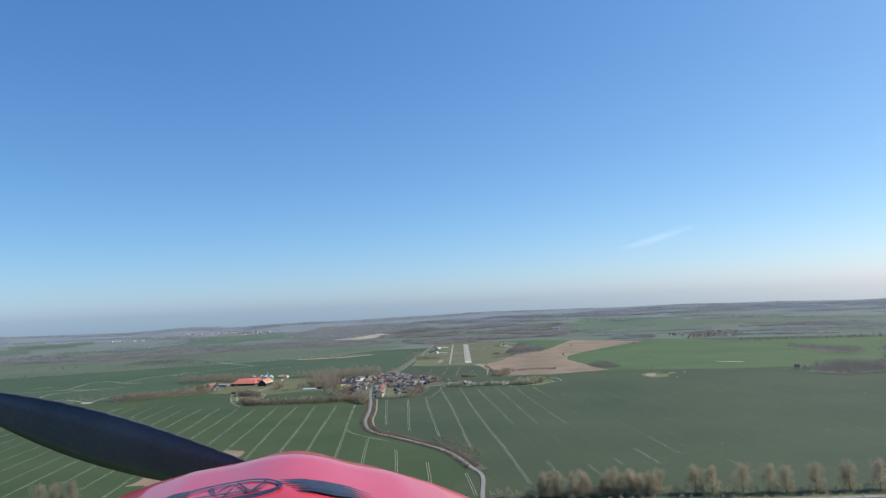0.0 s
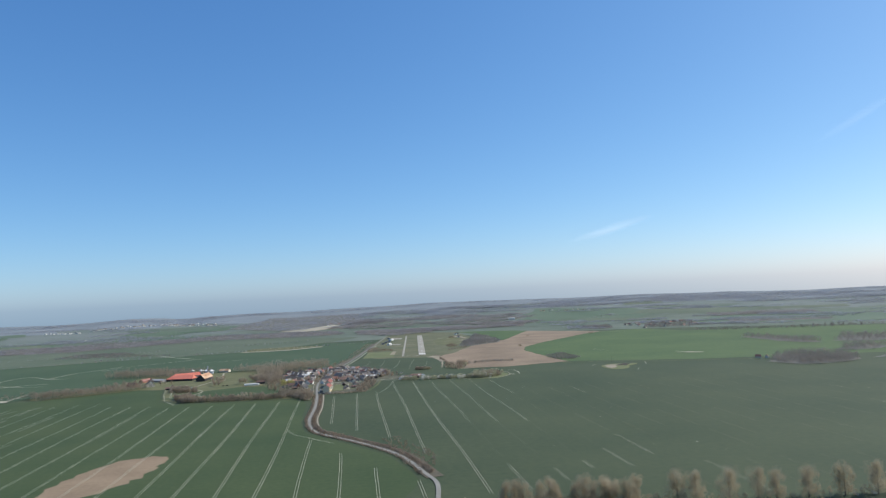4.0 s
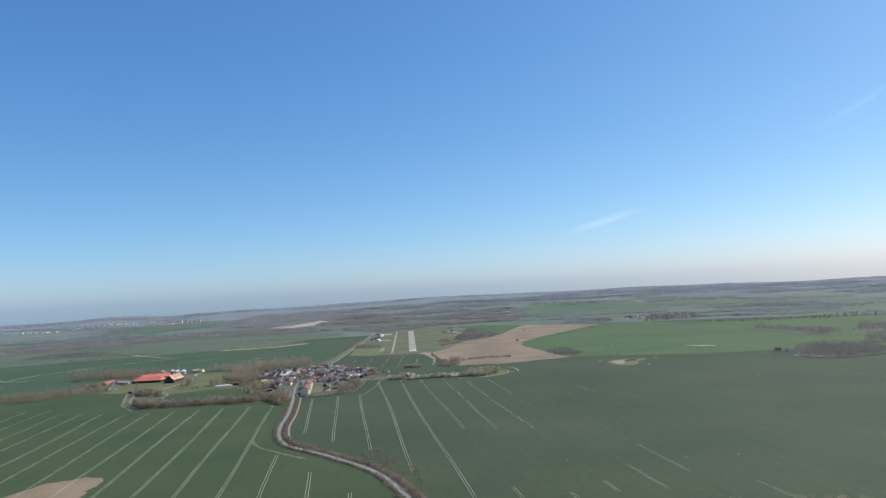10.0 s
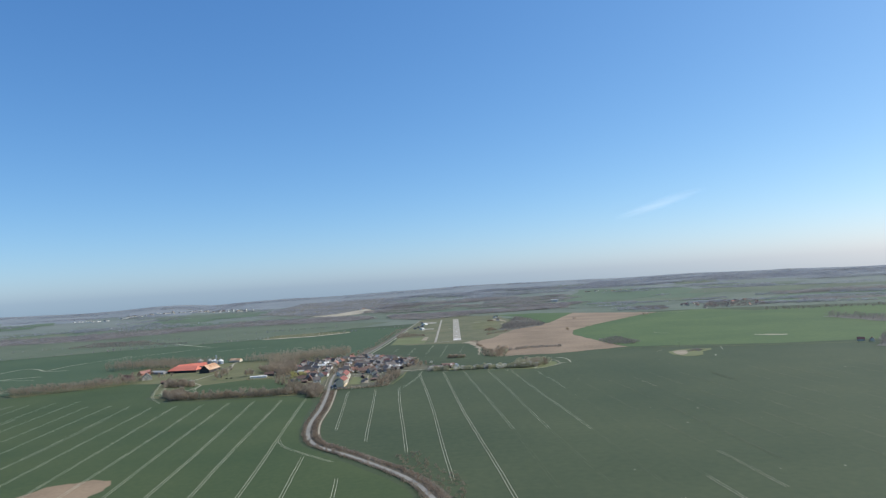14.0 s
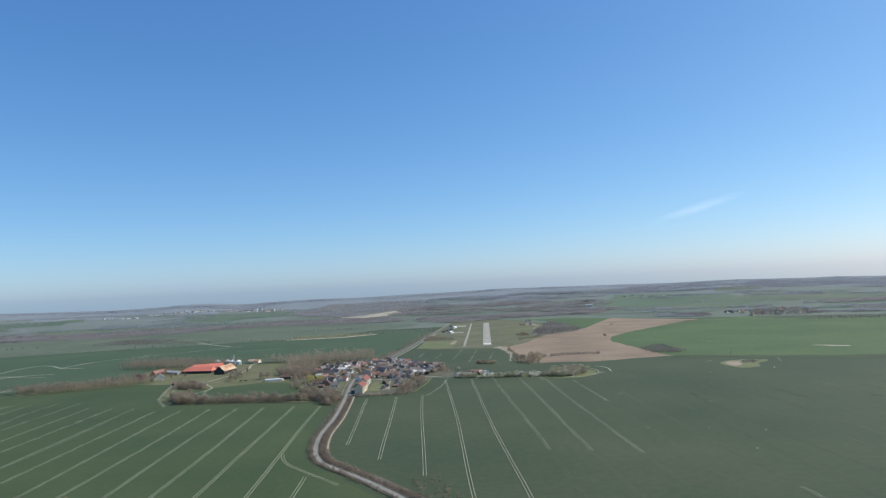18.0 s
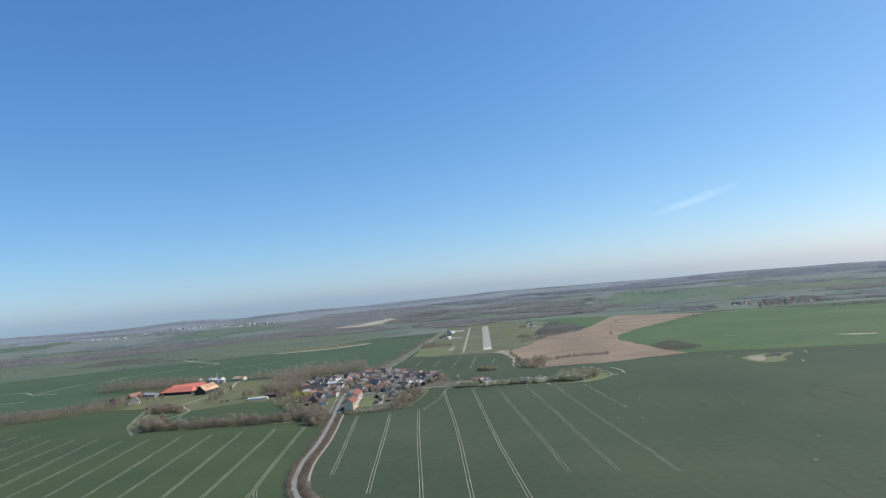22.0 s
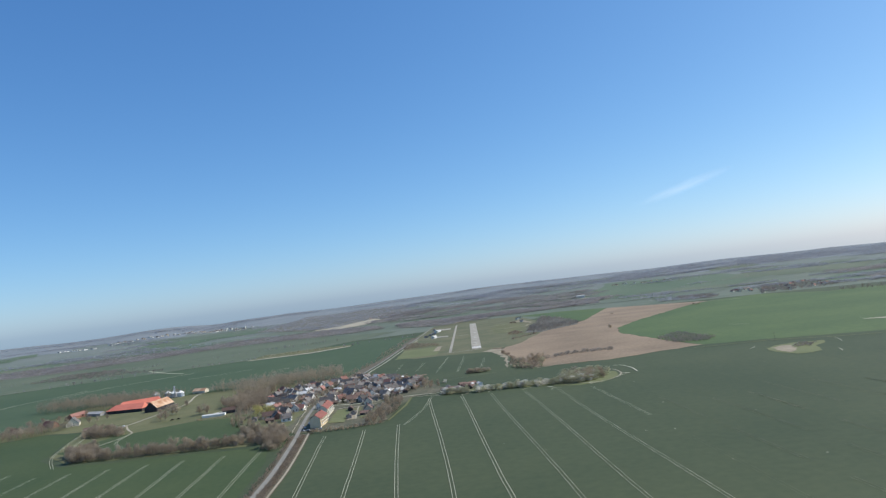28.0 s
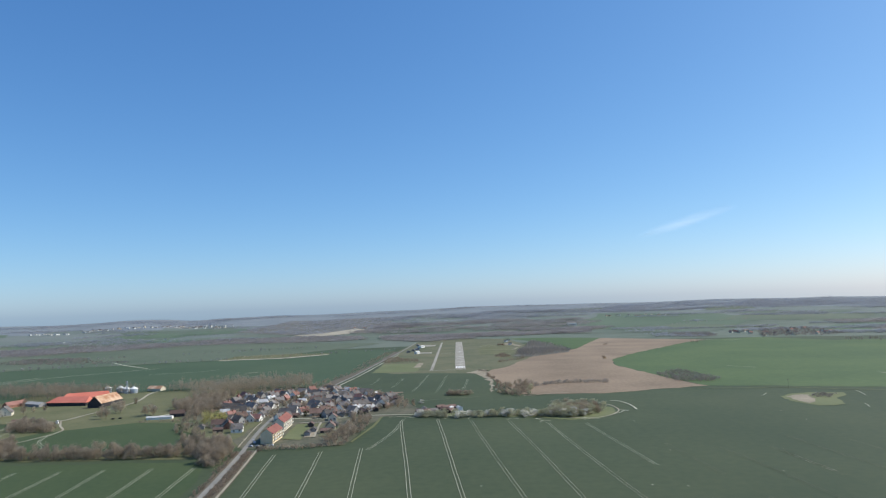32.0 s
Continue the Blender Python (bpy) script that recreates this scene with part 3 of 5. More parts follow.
strip("airfield_track", smooth_line([(84, 2332), (110, 2338), (134, 2328), (150, 2390)], 12), 5, "hollow_soil", 0.45, "pale bare track on the airfield", "track")
strip("airfield_track", smooth_line([(-60, 2800), (-32, 2896), (-14, 2975), (31, 2960)], 15), 6, "hollow_soil", 1.3, "pale track behind the runway", "track")
field("worn_corner", wavy([(-80, 1950), (-68, 1950), (-66, 2046), (-76, 2046)], 12, 2), "hollow_soil", 0.3, "bare brown end of the mown meadow", "soil")
for pts in (((-401, 1954), (-388, 1961), (-376, 1966)), ((-275, 1770), (-268, 1783), (-261, 1792))):
    strip("worn_streak", smooth_line(pts, 8), 7.0, "track_faint", 0.85, "pale worn streak in the crop", "track")
field("lawn", wavy([(-156, 1296), (-161, 1372), (-145, 1374), (-137, 1290)], 10, 0.8), "meadow", 0.9, "yellow-green lawn beside the flats", "lawn")
for k, outline in enumerate((((-140, 1344), (-141, 1372), (-132, 1374), (-130, 1346)), ((-137, 1300), (-139, 1340), (-131, 1340), (-128, 1302)), ((-126, 1345), (-130, 1376), (-116, 1376), (-114, 1345)), ((-124, 1303), (-127, 1338), (-115, 1338), (-112, 1304)))):
    field("garden_plot", outline, ("grass", "hollow_soil", "crop_left", "grass")[k], 0.86 + 0.01 * k, "allotment plot beside the flats", "garden")
strip("garden_path", smooth_line([(-127, 1300), (-130, 1320), (-134, 1352), (-137, 1381)], 6), 2.0, "sand", 0.98, "pale path between the allotments", "path")
strip("garden_path", smooth_line([(-160, 1378), (-140, 1379), (-116, 1382)], 6), 2.2, "sand", 0.98, "pale path behind the flats", "path")

# ---- airfield ----
strip("runway", [(7.5, 1897), (3, 2718)], 19, "concrete", 0.40, "pale concrete runway", "runway")
strip("taxiway", [(-44, 1888), (-47.5, 2718)], 5.5, "concrete", 0.40, "narrow pale taxiway", "taxiway")
strip("taxiway", [(-48, 1884), (18, 1884)], 3.5, "concrete", 0.36, "narrow pale taxiway", "taxiway")
strip("taxiway", [(-47, 2288), (-3, 2290)], 4, "concrete", 0.36, "narrow pale taxiway", "taxiway")
for k in range(6):
    if k in (2, 3):
        x = 7.4 + (k - 2.5) * 2.6
    else:
        x = 7.4 + (k - 2.5) * 2.8
    strip("threshold_bar", [(x, 1915), (x, 1945)], 1.7, "white_paint", 0.46, "white painted threshold bar", "marking")
for k in range(5):
    y = 2000 + 150 * k
    strip("centre_line", [(7.5 - (y - 1897) * 0.0055, y), (7.5 - (y - 1867) * 0.0055, y + 36)], 0.3, "white_paint", 0.46, "white painted centre line dash", "marking")
field("apron", [(-100, 2560), (-62, 2560), (-62, 2620), (-104, 2625)], "concrete", 0.36, "pale concrete apron", "apron")
field("apron", [(-93, 2300), (-60, 2296), (-62, 2330), (-92, 2340)], "concrete", 0.36, "pale concrete apron", "apron")


# ---- trees and bushes ----
def limb(bm, p0, p1, r0, r1, sides=5):
    p0, p1 = Vector(p0), Vector(p1)
    d = (p1 - p0).normalized()
    u = d.orthogonal().normalized()
    w = d.cross(u)
    rings = []
    for p, r in ((p0, r0), (p1, r1)):
        rings.append([bm.verts.new(p + (u * math.cos(a) + w * math.sin(a)) * r) for a in (2 * math.pi * k / sides for k in range(sides))])
    for k in range(sides):
        bm.faces.new((rings[0][k], rings[0][(k + 1) % sides], rings[1][(k + 1) % sides], rings[1][k]))
    bm.faces.new(rings[1])


def crown_points(rng, n, width, z0, z1, lobes, taper=0.0):
    """Points gathered in uneven lobes between two heights, more of them near the outside."""
    cen = []
    for k in range(lobes):
        t = (k + rng.random()) / lobes
        a = rng.random() * 2 * math.pi
        r = width * 0.5 * (0.62 * math.sqrt(rng.random())) * (1 - taper * t) * (0.65 + 0.7 * math.sin(math.pi * min(1, 0.15 + 0.8 * t)))
        cen.append((math.cos(a) * r, math.sin(a) * r, z0 + (z1 - z0) * (0.12 + 0.76 * t)))
    cen = np.array(cen)
    own = rng.integers(0, lobes, n)
    d = rng.normal(size=(n, 3))
    d /= np.linalg.norm(d, axis=1)[:, None]
    reach = (rng.random(n) ** 0.45)[:, None]
    size = np.array([width * 0.27, width * 0.27, (z1 - z0) * 0.20]) * (0.75 + 0.5 * rng.random(lobes))[own][:, None]
    return cen[own] + d * reach * size, d


def leaf_quads(pts, d, rng, wide, long, outward=0.5, level=1.0):
    """A small four-cornered clump at each point; level below 1 lays the clumps flatter."""
    n = len(pts)
    axis = rng.normal(size=(n, 3)) * (1 - outward) + d * outward + np.array([0, 0, 0.35 * outward])
    axis /= np.linalg.norm(axis, axis=1)[:, None]
    side = np.cross(axis, rng.normal(size=(n, 3)))
    side /= np.linalg.norm(side, axis=1)[:, None]
    axis[:, 2] *= level
    side[:, 2] *= level
    s = (0.6 + 0.8 * rng.random(n))[:, None]
    a, b = axis * long * s * 0.5, side * wide * s * 0.5
    verts = np.stack([pts - a - b * 0.7, pts - a * 0.3 + b, pts + a, pts + a * 0.2 - b], 1).reshape(-1, 3)
    faces = np.arange(4 * n).reshape(n, 4)
    return verts, faces


def tree_proto(name, label, category, height, width, material, n, wide, long, seed, base=0.28, lobes=9, taper=0.0, stems=1, outward=0.5):
    rng = np.random.default_rng(seed)
    top = tagged(new(name), label, category)
    bm = bmesh.new()
    for s in range(stems):
        a = 2 * math.pi * s / stems + seed
        off = 0 if stems == 1 else width * 0.12
        foot = (off * math.cos(a), off * math.sin(a), -0.2)
        crook = (foot[0] * 1.6, foot[1] * 1.6, height * max(base, 0.2))
        r = height * 0.017 / math.sqrt(stems)
        limb(bm, foot, crook, r * 1.3, r)
        limb(bm, crook, (crook[0] * 1.4, crook[1] * 1.4, height * 0.8), r, r * 0.25)
        for k in range(5 if stems == 1 else 2):
            b = rng.random() * 6.28
            z = height * (base + (0.7 - base) * k / 5)
            limb(bm, (crook[0], crook[1], z), (crook[0] + math.cos(b) * width * 0.33, crook[1] + math.sin(b) * width * 0.33, z + height * 0.2), r * 0.5, r * 0.12, 4)
    part("trunk", bm, M["bark"], top)
    pts, d = crown_points(rng, n, width, height * base, height, lobes, taper)
    pts[:, 2] = np.maximum(pts[:, 2], 0.15)
    crown = new("crown", mesh_of("crown", *leaf_quads(pts, d, rng, wide, long, outward), material))
    crown.parent = top
    return top


PLANTED = set()


def plant(protos, spots, rng, scale=(0.8, 1.25), group=""):
    """Sets one tree at each spot; the first of each kind is the pattern itself."""
    for k, (x, y) in enumerate(spots):
        p = protos[rng.randrange(len(protos))] if k >= len(protos) else protos[k]
        s = rng.uniform(*scale)
        m = pose(x, y, float(hgt(x, y)), 0, 0, rng.uniform(0, 360)) @ Matrix.Diagonal((s * rng.uniform(0.9, 1.1), s * rng.uniform(0.9, 1.1), s, 1))
        if p.name not in PLANTED:
            p.matrix_basis = m
            PLANTED.add(p.name)
            ob = p
        else:
            keep = p.scale.copy()
            p.scale = (1, 1, 1)
            ob = copy_thing(p, m)
            p.scale = keep
        if group:
            ob["group"] = group


def inside(x, y, poly):
    hit = False
    j = len(poly) - 1
    for i in range(len(poly)):
        (xi, yi), (xj, yj) = poly[i], poly[j]
        if (yi > y) != (yj > y) and x < (xj - xi) * (y - yi) / (yj - yi) + xi:
            hit = not hit
        j = i
    return hit


def scatter(poly, gap, rng, jitter=0.42):
    xs, ys = [p[0] for p in poly], [p[1] for p in poly]
    out = []
    y = min(ys)
    while y < max(ys):
        x = min(xs) + rng.uniform(0, gap)
        while x < max(xs):
            px, py = x + rng.uniform(-jitter, jitter) * gap, y + rng.uniform(-jitter, jitter) * gap
            if inside(px, py, poly):
                out.append((px, py))
            x += gap
        y += gap
    return out


def along(line, gap, rng, spread=2.0, side=0.0):
    pts = smooth_line(line, gap)
    out = []
    for i, (x, y) in enumerate(pts):
        x2, y2 = pts[min(i + 1, len(pts) - 1)]
        x1, y1 = pts[max(i - 1, 0)]
        d = math.hypot(x2 - x1, y2 - y1) or 1
        nx, ny = (y2 - y1) / d, -(x2 - x1) / d
        s = side + rng.uniform(-spread, spread)
        out.append((x + nx * s + rng.uniform(-0.3, 0.3) * gap, y + ny * s + rng.uniform(-0.3, 0.3) * gap))
    return out


def wood(name, spots, height, width, material, label, n=44, wide=1.1, long=2.0, seed=1, category="wood", base=0.2, level=1.0):
    """A stand of trees too many to count, as one mesh."""
    rng = np.random.default_rng(seed)
    kinds = []
    for k in range(5):
        pts, d = crown_points(rng, n, width, height * base, height, 6)
        v, fc = leaf_quads(pts, d, rng, wide, long, 0.4, level)
        stem = np.array([[-0.18, 0, -0.3], [0.18, 0, -0.3], [0.1, 0, height * 0.7], [-0.1, 0, height * 0.7], [0, -0.18, -0.3], [0, 0.18, -0.3], [0, 0.1, height * 0.7], [0, -0.1, height * 0.7]])
        kinds.append((np.concatenate([v, stem]), np.concatenate([fc, len(v) + np.arange(8).reshape(2, 4)])))
    V, F, base_i = [], [], 0
    for x, y in spots:
        v, fc = kinds[rng.integers(0, 5)]
        a, s = rng.random() * 6.28, (0.65 + 0.55 * rng.random()) * (0.9 + 0.16 * math.sin(x * 0.017 + 1.3 * math.sin(y * 0.011)) + 0.12 * math.sin(y * 0.023 + x * 0.006))
        c, si = math.cos(a) * s, math.sin(a) * s
        w = np.empty_like(v)
        w[:, 0] = v[:, 0] * c - v[:, 1] * si + x
        w[:, 1] = v[:, 0] * si + v[:, 1] * c + y
        w[:, 2] = v[:, 2] * s + float(hgt(x, y))
        V.append(w)
        F.append(fc + base_i)
        base_i += len(v)
    V, F = np.concatenate(V), np.concatenate(F)
    me = bpy.data.meshes.new(name)
    me.vertices.add(len(V))
    me.vertices.foreach_set("co", V.ravel())
    me.loops.add(F.size)
    me.loops.foreach_set("vertex_index", F.ravel().astype(np.int32))
    me.polygons.add(len(F))
    me.polygons.foreach_set("loop_start", np.arange(0, F.size, 4, dtype=np.int32))
    me.polygons.foreach_set("loop_total", np.full(len(F), 4, dtype=np.int32))
    me.update()
    me.validate()
    me.materials.append(material)
    return tagged(new(name, me), label, category, kind="stuff")


RNG = random.Random(5)
BARE = [tree_proto("bare_tree", "leafless grey-brown tree with fine twigs", "tree", 10 + k, 7.5 + 0.7 * k, M["twigs"], 800, 0.17, 1.3, 20 + k, base=0.16) for k in range(3)]
SHRUB = [tree_proto("shrub", "leafless brown shrub with many stems", "shrub", 5.5 + k * 0.6, 6 + 0.5 * k, M["twigs"], 520, 0.17, 1.0, 30 + k, base=0.03, stems=4) for k in range(3)]
GARDEN = [tree_proto("garden_tree", "small leafless fruit tree in a village garden", "tree", 6 + k, 5 + 0.6 * k, M["twigs"], 420, 0.18, 1.0, 25 + k, base=0.18) for k in range(3)]
POPLAR = [tree_proto("roadside_tree", "tall budding yellow-brown tree at the roadside", "tree", 20 + k, 13 + 0.8 * k, M["buds"], 4600, 0.18, 0.95, 40 + k, base=0.05, lobes=18) for k in range(3)]
THICKET = [tree_proto("thicket_tree", "dense brown leafless bushy tree", "tree", 8.5 + k, 6.5 + 0.5 * k, M["twigs"], 760, 0.17, 1.2, 80 + k, base=0.02, stems=5, lobes=10) for k in range(3)]
BLOSSOM = [tree_proto("blossom_bush", "round bush white with spring blossom", "bush", 5 + 0.6 * k, 7 + k, M["blossom"], 620, 0.36, 0.6, 50 + k, base=0.04, stems=3, lobes=7, outward=0.2) for k in range(3)]
LEAFY = [tree_proto("leafing_bush", "grey-green bush coming into leaf", "bush", 5.5 + 0.6 * k, 7.5 + k, M["young_leaf"], 620, 0.36, 0.6, 60 + k, base=0.04, stems=3, lobes=7, outward=0.2) for k in range(3)]
DARK = [tree_proto("evergreen_bush", "dark round evergreen bush in a garden", "bush", 3.6 + k, 4.2 + k, M["evergreen"], 300, 0.4, 0.7, 70 + k, base=0.03, lobes=7, stems=3, outward=0.3) for k in range(2)]

# trees along the eastern road
near_row = [(62, 602), (74, 601), (88, 599), (98, 598), (115, 597), (125, 596), (135, 595), (144, 594), (153, 593)]
near_row += [(x + RNG.uniform(3, 9), y + RNG.uniform(6, 10)) for x, y in near_row[::2]]
far_row = [(189, 591), (202, 589), (227, 588), (248, 586), (261, 584), (285, 583), (312, 582), (336, 580), (359, 578), (382, 576), (406, 574), (429, 572), (-395, 621), (-381, 624), (-369, 628)]
plant(POPLAR, near_row, RNG, (0.88, 1.02), "trees along the road")
plant(POPLAR[1:], far_row, RNG, (1.02, 1.18), "trees along the road")
under = along([(16, 601), (52, 599)], 3.5, RNG, 3.0) + along([(30, 573), (120, 566), (200, 559), (330, 556), (450, 551)], 9, RNG, 2.0) + along([(50, 599), (150, 593), (250, 586), (450, 577)], 3.4, RNG, 4.0)
under += along([(58, 602), (100, 598), (155, 593)], 2.6, RNG, 5.0)
wood("roadside_scrub", under, 7.0, 7.0, M["buds"], "pale scrub under the roadside trees", 240, 0.18, 0.9, 8, "scrub", 0.02)
plant(SHRUB + LEAFY[:1], scatter([(203, 545), (222, 543), (232, 522), (226, 512), (210, 528)], 5, RNG) + scatter([(260, 530), (288, 532), (292, 510), (266, 508)], 6, RNG) + scatter([(180, 560), (420, 550), (420, 480), (260, 470)], 32, RNG), RNG, (0.6, 1.2), "bushes in the meadow")

for k, (x, y) in enumerate(((265, 594), (319, 581), (333, 580), (195, 593), (127, 596), (345, 578), (140, 595))):
    copy_thing(BLOSSOM[k % 3], pose(x, y, 0.2, 0, 0, 47 * k) @ Matrix.Diagonal((0.55, 0.55, 0.5, 1)))["group"] = "white bushes at the roadside"

# shelter belt at the edge of the farm, farm and village trees
belt = along([(-402, 1246), (-340, 1241), (-270, 1237), (-192, 1236)], 4.2, RNG, 2.5) + along([(-398, 1256), (-340, 1251), (-270, 1247), (-192, 1246)], 5.0, RNG, 4.0)
belt += scatter([(-432, 1282), (-400, 1244), (-380, 1262), (-405, 1300)], 6, RNG)
plant(THICKET, belt, RNG, (0.75, 1.35), "shelter belt beside the field")
plant(THICKET, scatter([(-468, 1380), (-415, 1370), (-425, 1398), (-452, 1420), (-490, 1440), (-482, 1410)], 6.5, RNG) + [(-440, 1545), (-428, 1540), (-434, 1560), (-425, 1575), (-352, 1530), (-346, 1540), (-360, 1545)], RNG, (0.7, 1.15), "trees round the farmyard")
plant(BARE + SHRUB, scatter([(-300, 1420), (-285, 1385), (-240, 1335), (-205, 1340), (-208, 1400), (-225, 1440), (-300, 1450)], 13.5, RNG), RNG, (0.45, 0.85), "trees round the village")
plant(SHRUB + THICKET + BARE, scatter([(-248, 1285), (-205, 1290), (-190, 1262), (-178, 1222), (-180, 1192), (-192, 1190), (-215, 1244)], 6.2, RNG), RNG, (0.75, 1.2), "scrub at the road's edge")
plant(SHRUB, along([(-345, 1417), (-303, 1420)], 3.2, RNG, 1.0), RNG, (0.3, 0.5), "low hedge of the paddock")
plant(BARE, [(-409, 1455), (-401, 1453), (-411, 1495), (-405, 1494), (-361, 1465), (-352, 1467), (-356, 1474), (-418, 1476)], RNG, (1.0, 1.45), "tall bare trees in the farm meadow")
plant(BARE, scatter([(-345, 1500), (-350, 1605), (-302, 1610), (-300, 1540), (-272, 1480), (-300, 1445)], 9.5, RNG), RNG, (0.85, 1.3), "trees at the village's edge")
plant(THICKET + DARK[:1], scatter([(-300, 1400), (-272, 1380), (-222, 1296), (-255, 1302), (-275, 1345)], 9, RNG), RNG, (0.5, 0.9), "dark trees round the gardens")
plant(BARE + THICKET[:1], [(-640, 1540), (-632, 1530), (-626, 1552), (-616, 1542), (-606, 1556), (-585, 1540), (-570, 1528), (-560, 1520), (-536, 1512), (-530, 1522), (-520, 1530), (-575, 1572), (-584, 1590), (-640, 1505), (-652, 1515), (-612, 1478), (-600, 1485)], RNG, (0.6, 1.1), "trees round the farmhouses")
WILLOW = [tree_proto("willow", "round yellow-twigged willow beside the gardens", "tree", 9, 10, M["willow"], 900, 0.2, 1.1, 90, base=0.08, lobes=10)]
plant(WILLOW, [(-262, 1396), (-247, 1392)], RNG, (1.45, 1.6), "yellow willows")
plant(BARE + SHRUB, scatter([(-118, 1268), (-94, 1268), (-84, 1330), (-86, 1392), (-106, 1390), (-110, 1300)], 7.5, RNG), RNG, (0.6, 1.0), "scrub beside the flats")
plant(SHRUB, along([(-164, 1252), (-136, 1254), (-111, 1258), (-95, 1266)], 3.6, RNG, 2.0), RNG, (0.5, 0.8), "hedge beside the flats")
plant(GARDEN + GARDEN + DARK, scatter([(-300, 1440), (-310, 1600), (-250, 1640), (-186, 1690), (-80, 1560), (-60, 1500), (-95, 1410), (-185, 1400)], 11.2, RNG), RNG, (0.65, 1.25), "garden trees in the village")
plant(BARE, scatter([(-75, 1440), (-45, 1470), (-60, 1500), (-85, 1450)], 10, RNG), RNG, (0.5, 0.8), "trees at the village edge")

# long hedge with blossom between the fields
hedge = []
for x0, y0 in along([(-38, 1402), (0, 1390), (40, 1385), (85, 1382), (120, 1374)], 3.0, RNG, 7.0):
    hedge.append((x0, y0))
hedge = [p for p in hedge if not (24 < p[0] < 30 or -7 < p[0] < 2)]
plant(BLOSSOM + LEAFY + LEAFY, hedge, RNG, (1.0, 1.55), "blossoming field hedge")
plant(LEAFY + LEAFY + BLOSSOM[:1] + SHRUB[:2], scatter([(92, 1372), (115, 1362), (142, 1370), (160, 1400), (148, 1436), (108, 1425)], 7.2, RNG), RNG, (1.0, 1.7), "bushes at the end of the hedge")
plant(SHRUB + LEAFY[:1], scatter([(-12, 1566), (-10, 1554), (18, 1548), (22, 1562)], 4.2, RNG), RNG, (0.8, 1.2), "low bushes in the field")
plant(SHRUB + SHRUB + LEAFY[:1] + BARE[:1], scatter([(54, 1556), (78, 1526), (98, 1542), (106, 1600), (100, 1645), (60, 1640)], 7.0, RNG), RNG, (0.55, 0.9), "thicket beside the ploughed field")
wood("low_hedge", along([(107, 1618), (140, 1636), (178, 1640), (212, 1634)], 2.3, RNG, 5.0), 4.4, 5.0, M["twigs_wood"], "low brown hedge in the ploughed field", 150, 0.22, 0.9, 81, "hedge", 0.02)
plant(BARE, [(94, 1603), (99, 1610), (88, 1598), (104, 1606)], RNG, (1.0, 1.35), "tall trees beside the ploughed field")
plant(LEAFY, [(71, 1552), (66, 1556), (77, 1553), (97, 1590), (101, 1598)], RNG, (0.8, 1.1), "grey bushes beside the ploughed field")
plant(BLOSSOM + LEAFY, [(-40, 1492), (-27, 1418), (-16, 1412), (-9, 1413), (-12, 1420)], RNG, (0.75, 1.1), "bushes of the garden colony")
wood("thicket", scatter([(300, 1720), (306, 1618), (346, 1606), (370, 1632), (352, 1764)], 6.5, RNG), 4.6, 8.5, M["twigs_wood"], "low grey-brown thicket at the field corner", 200, 0.25, 1.0, 82, "thicket", 0.02)
wood("hollow_scrub", scatter([(395, 1440), (417, 1434), (433, 1460), (412, 1468)], 4.2, RNG), 3.2, 5.0, M["twigs_wood"], "low brown scrub in the sandy hollow", 140, 0.22, 0.8, 83, "scrub", 0.02)
plant(SHRUB, scatter([(362, 2380), (374, 2372), (372, 2386)], 5, RNG) + [(285, 2004), (288, 2007), (580, 2368), (585, 2364), (590, 2362), (577, 2372)], RNG, (0.7, 1.2), "lone bushes in the ploughed field")
wood("airfield_scrub", scatter([(77, 2150), (96, 2100), (119, 2136), (103, 2200)], 6.5, RNG) + along([(84, 2004), (103, 2035), (124, 2052), (140, 2085)], 4, RNG, 5) + scatter([(105, 2500), (128, 2490), (124, 2525), (108, 2525)], 6, RNG), 4.6, 7.0, M["twigs_road"], "brown scrub beside the airfield", 130, 0.28, 0.9, 84, "scrub", 0.02)
wood("bank_scrub", along([(38, 1856), (46, 1848), (54, 1838)], 2.6, RNG, 3) + along([(52, 1790), (52, 1756), (58, 1728)], 3.0, RNG, 3) + along([(62, 1690), (60, 1640), (56, 1600)], 4.0, RNG, 4), 3.2, 4.5, M["twigs_road"], "dark scrub on the sandy bank", 120, 0.22, 0.8, 87, "scrub", 0.02)
wood("airfield_hedge", scatter([(-150, 2062), (-156, 2180), (-140, 2215), (-110, 2160), (-80, 2128), (-72, 2072), (-112, 2074)], 7.5, RNG), 4.2, 6.5, M["twigs_road"], "low brown hedge on the airfield", 110, 0.28, 0.9, 85, "hedge", 0.02)
wood("dune_scrub", scatter([(-570, 2320), (-420, 2330), (-345, 2400), (-440, 2430), (-560, 2410)], 20, RNG), 3.6, 6.0, M["twigs"], "scattered scrub in dry grass", 80, 0.35, 1.0, 86, "scrub", 0.02)

# woods
wood("farm_wood", scatter([(-715, 1372), (-656, 1394), (-608, 1422), (-563, 1450), (-540, 1482), (-575, 1492), (-640, 1452), (-700, 1416), (-738, 1400)], 6.0, RNG) + along([(-738, 1398), (-790, 1402), (-850, 1420)], 6, RNG, 9), 14, 9.5, M["twigs"], "thick brown leafless wood beside the farm", 150, 0.26, 1.5, 3)
wood("tree_belt", scatter([(-620, 1660), (-560, 1625), (-540, 1660), (-470, 1720), (-560, 1745), (-700, 1740), (-740, 1700), (-700, 1670)], 8, RNG), 19, 11, M["twigs"], "row of brown leafless trees behind the farm", 190, 0.26, 1.5, 4)
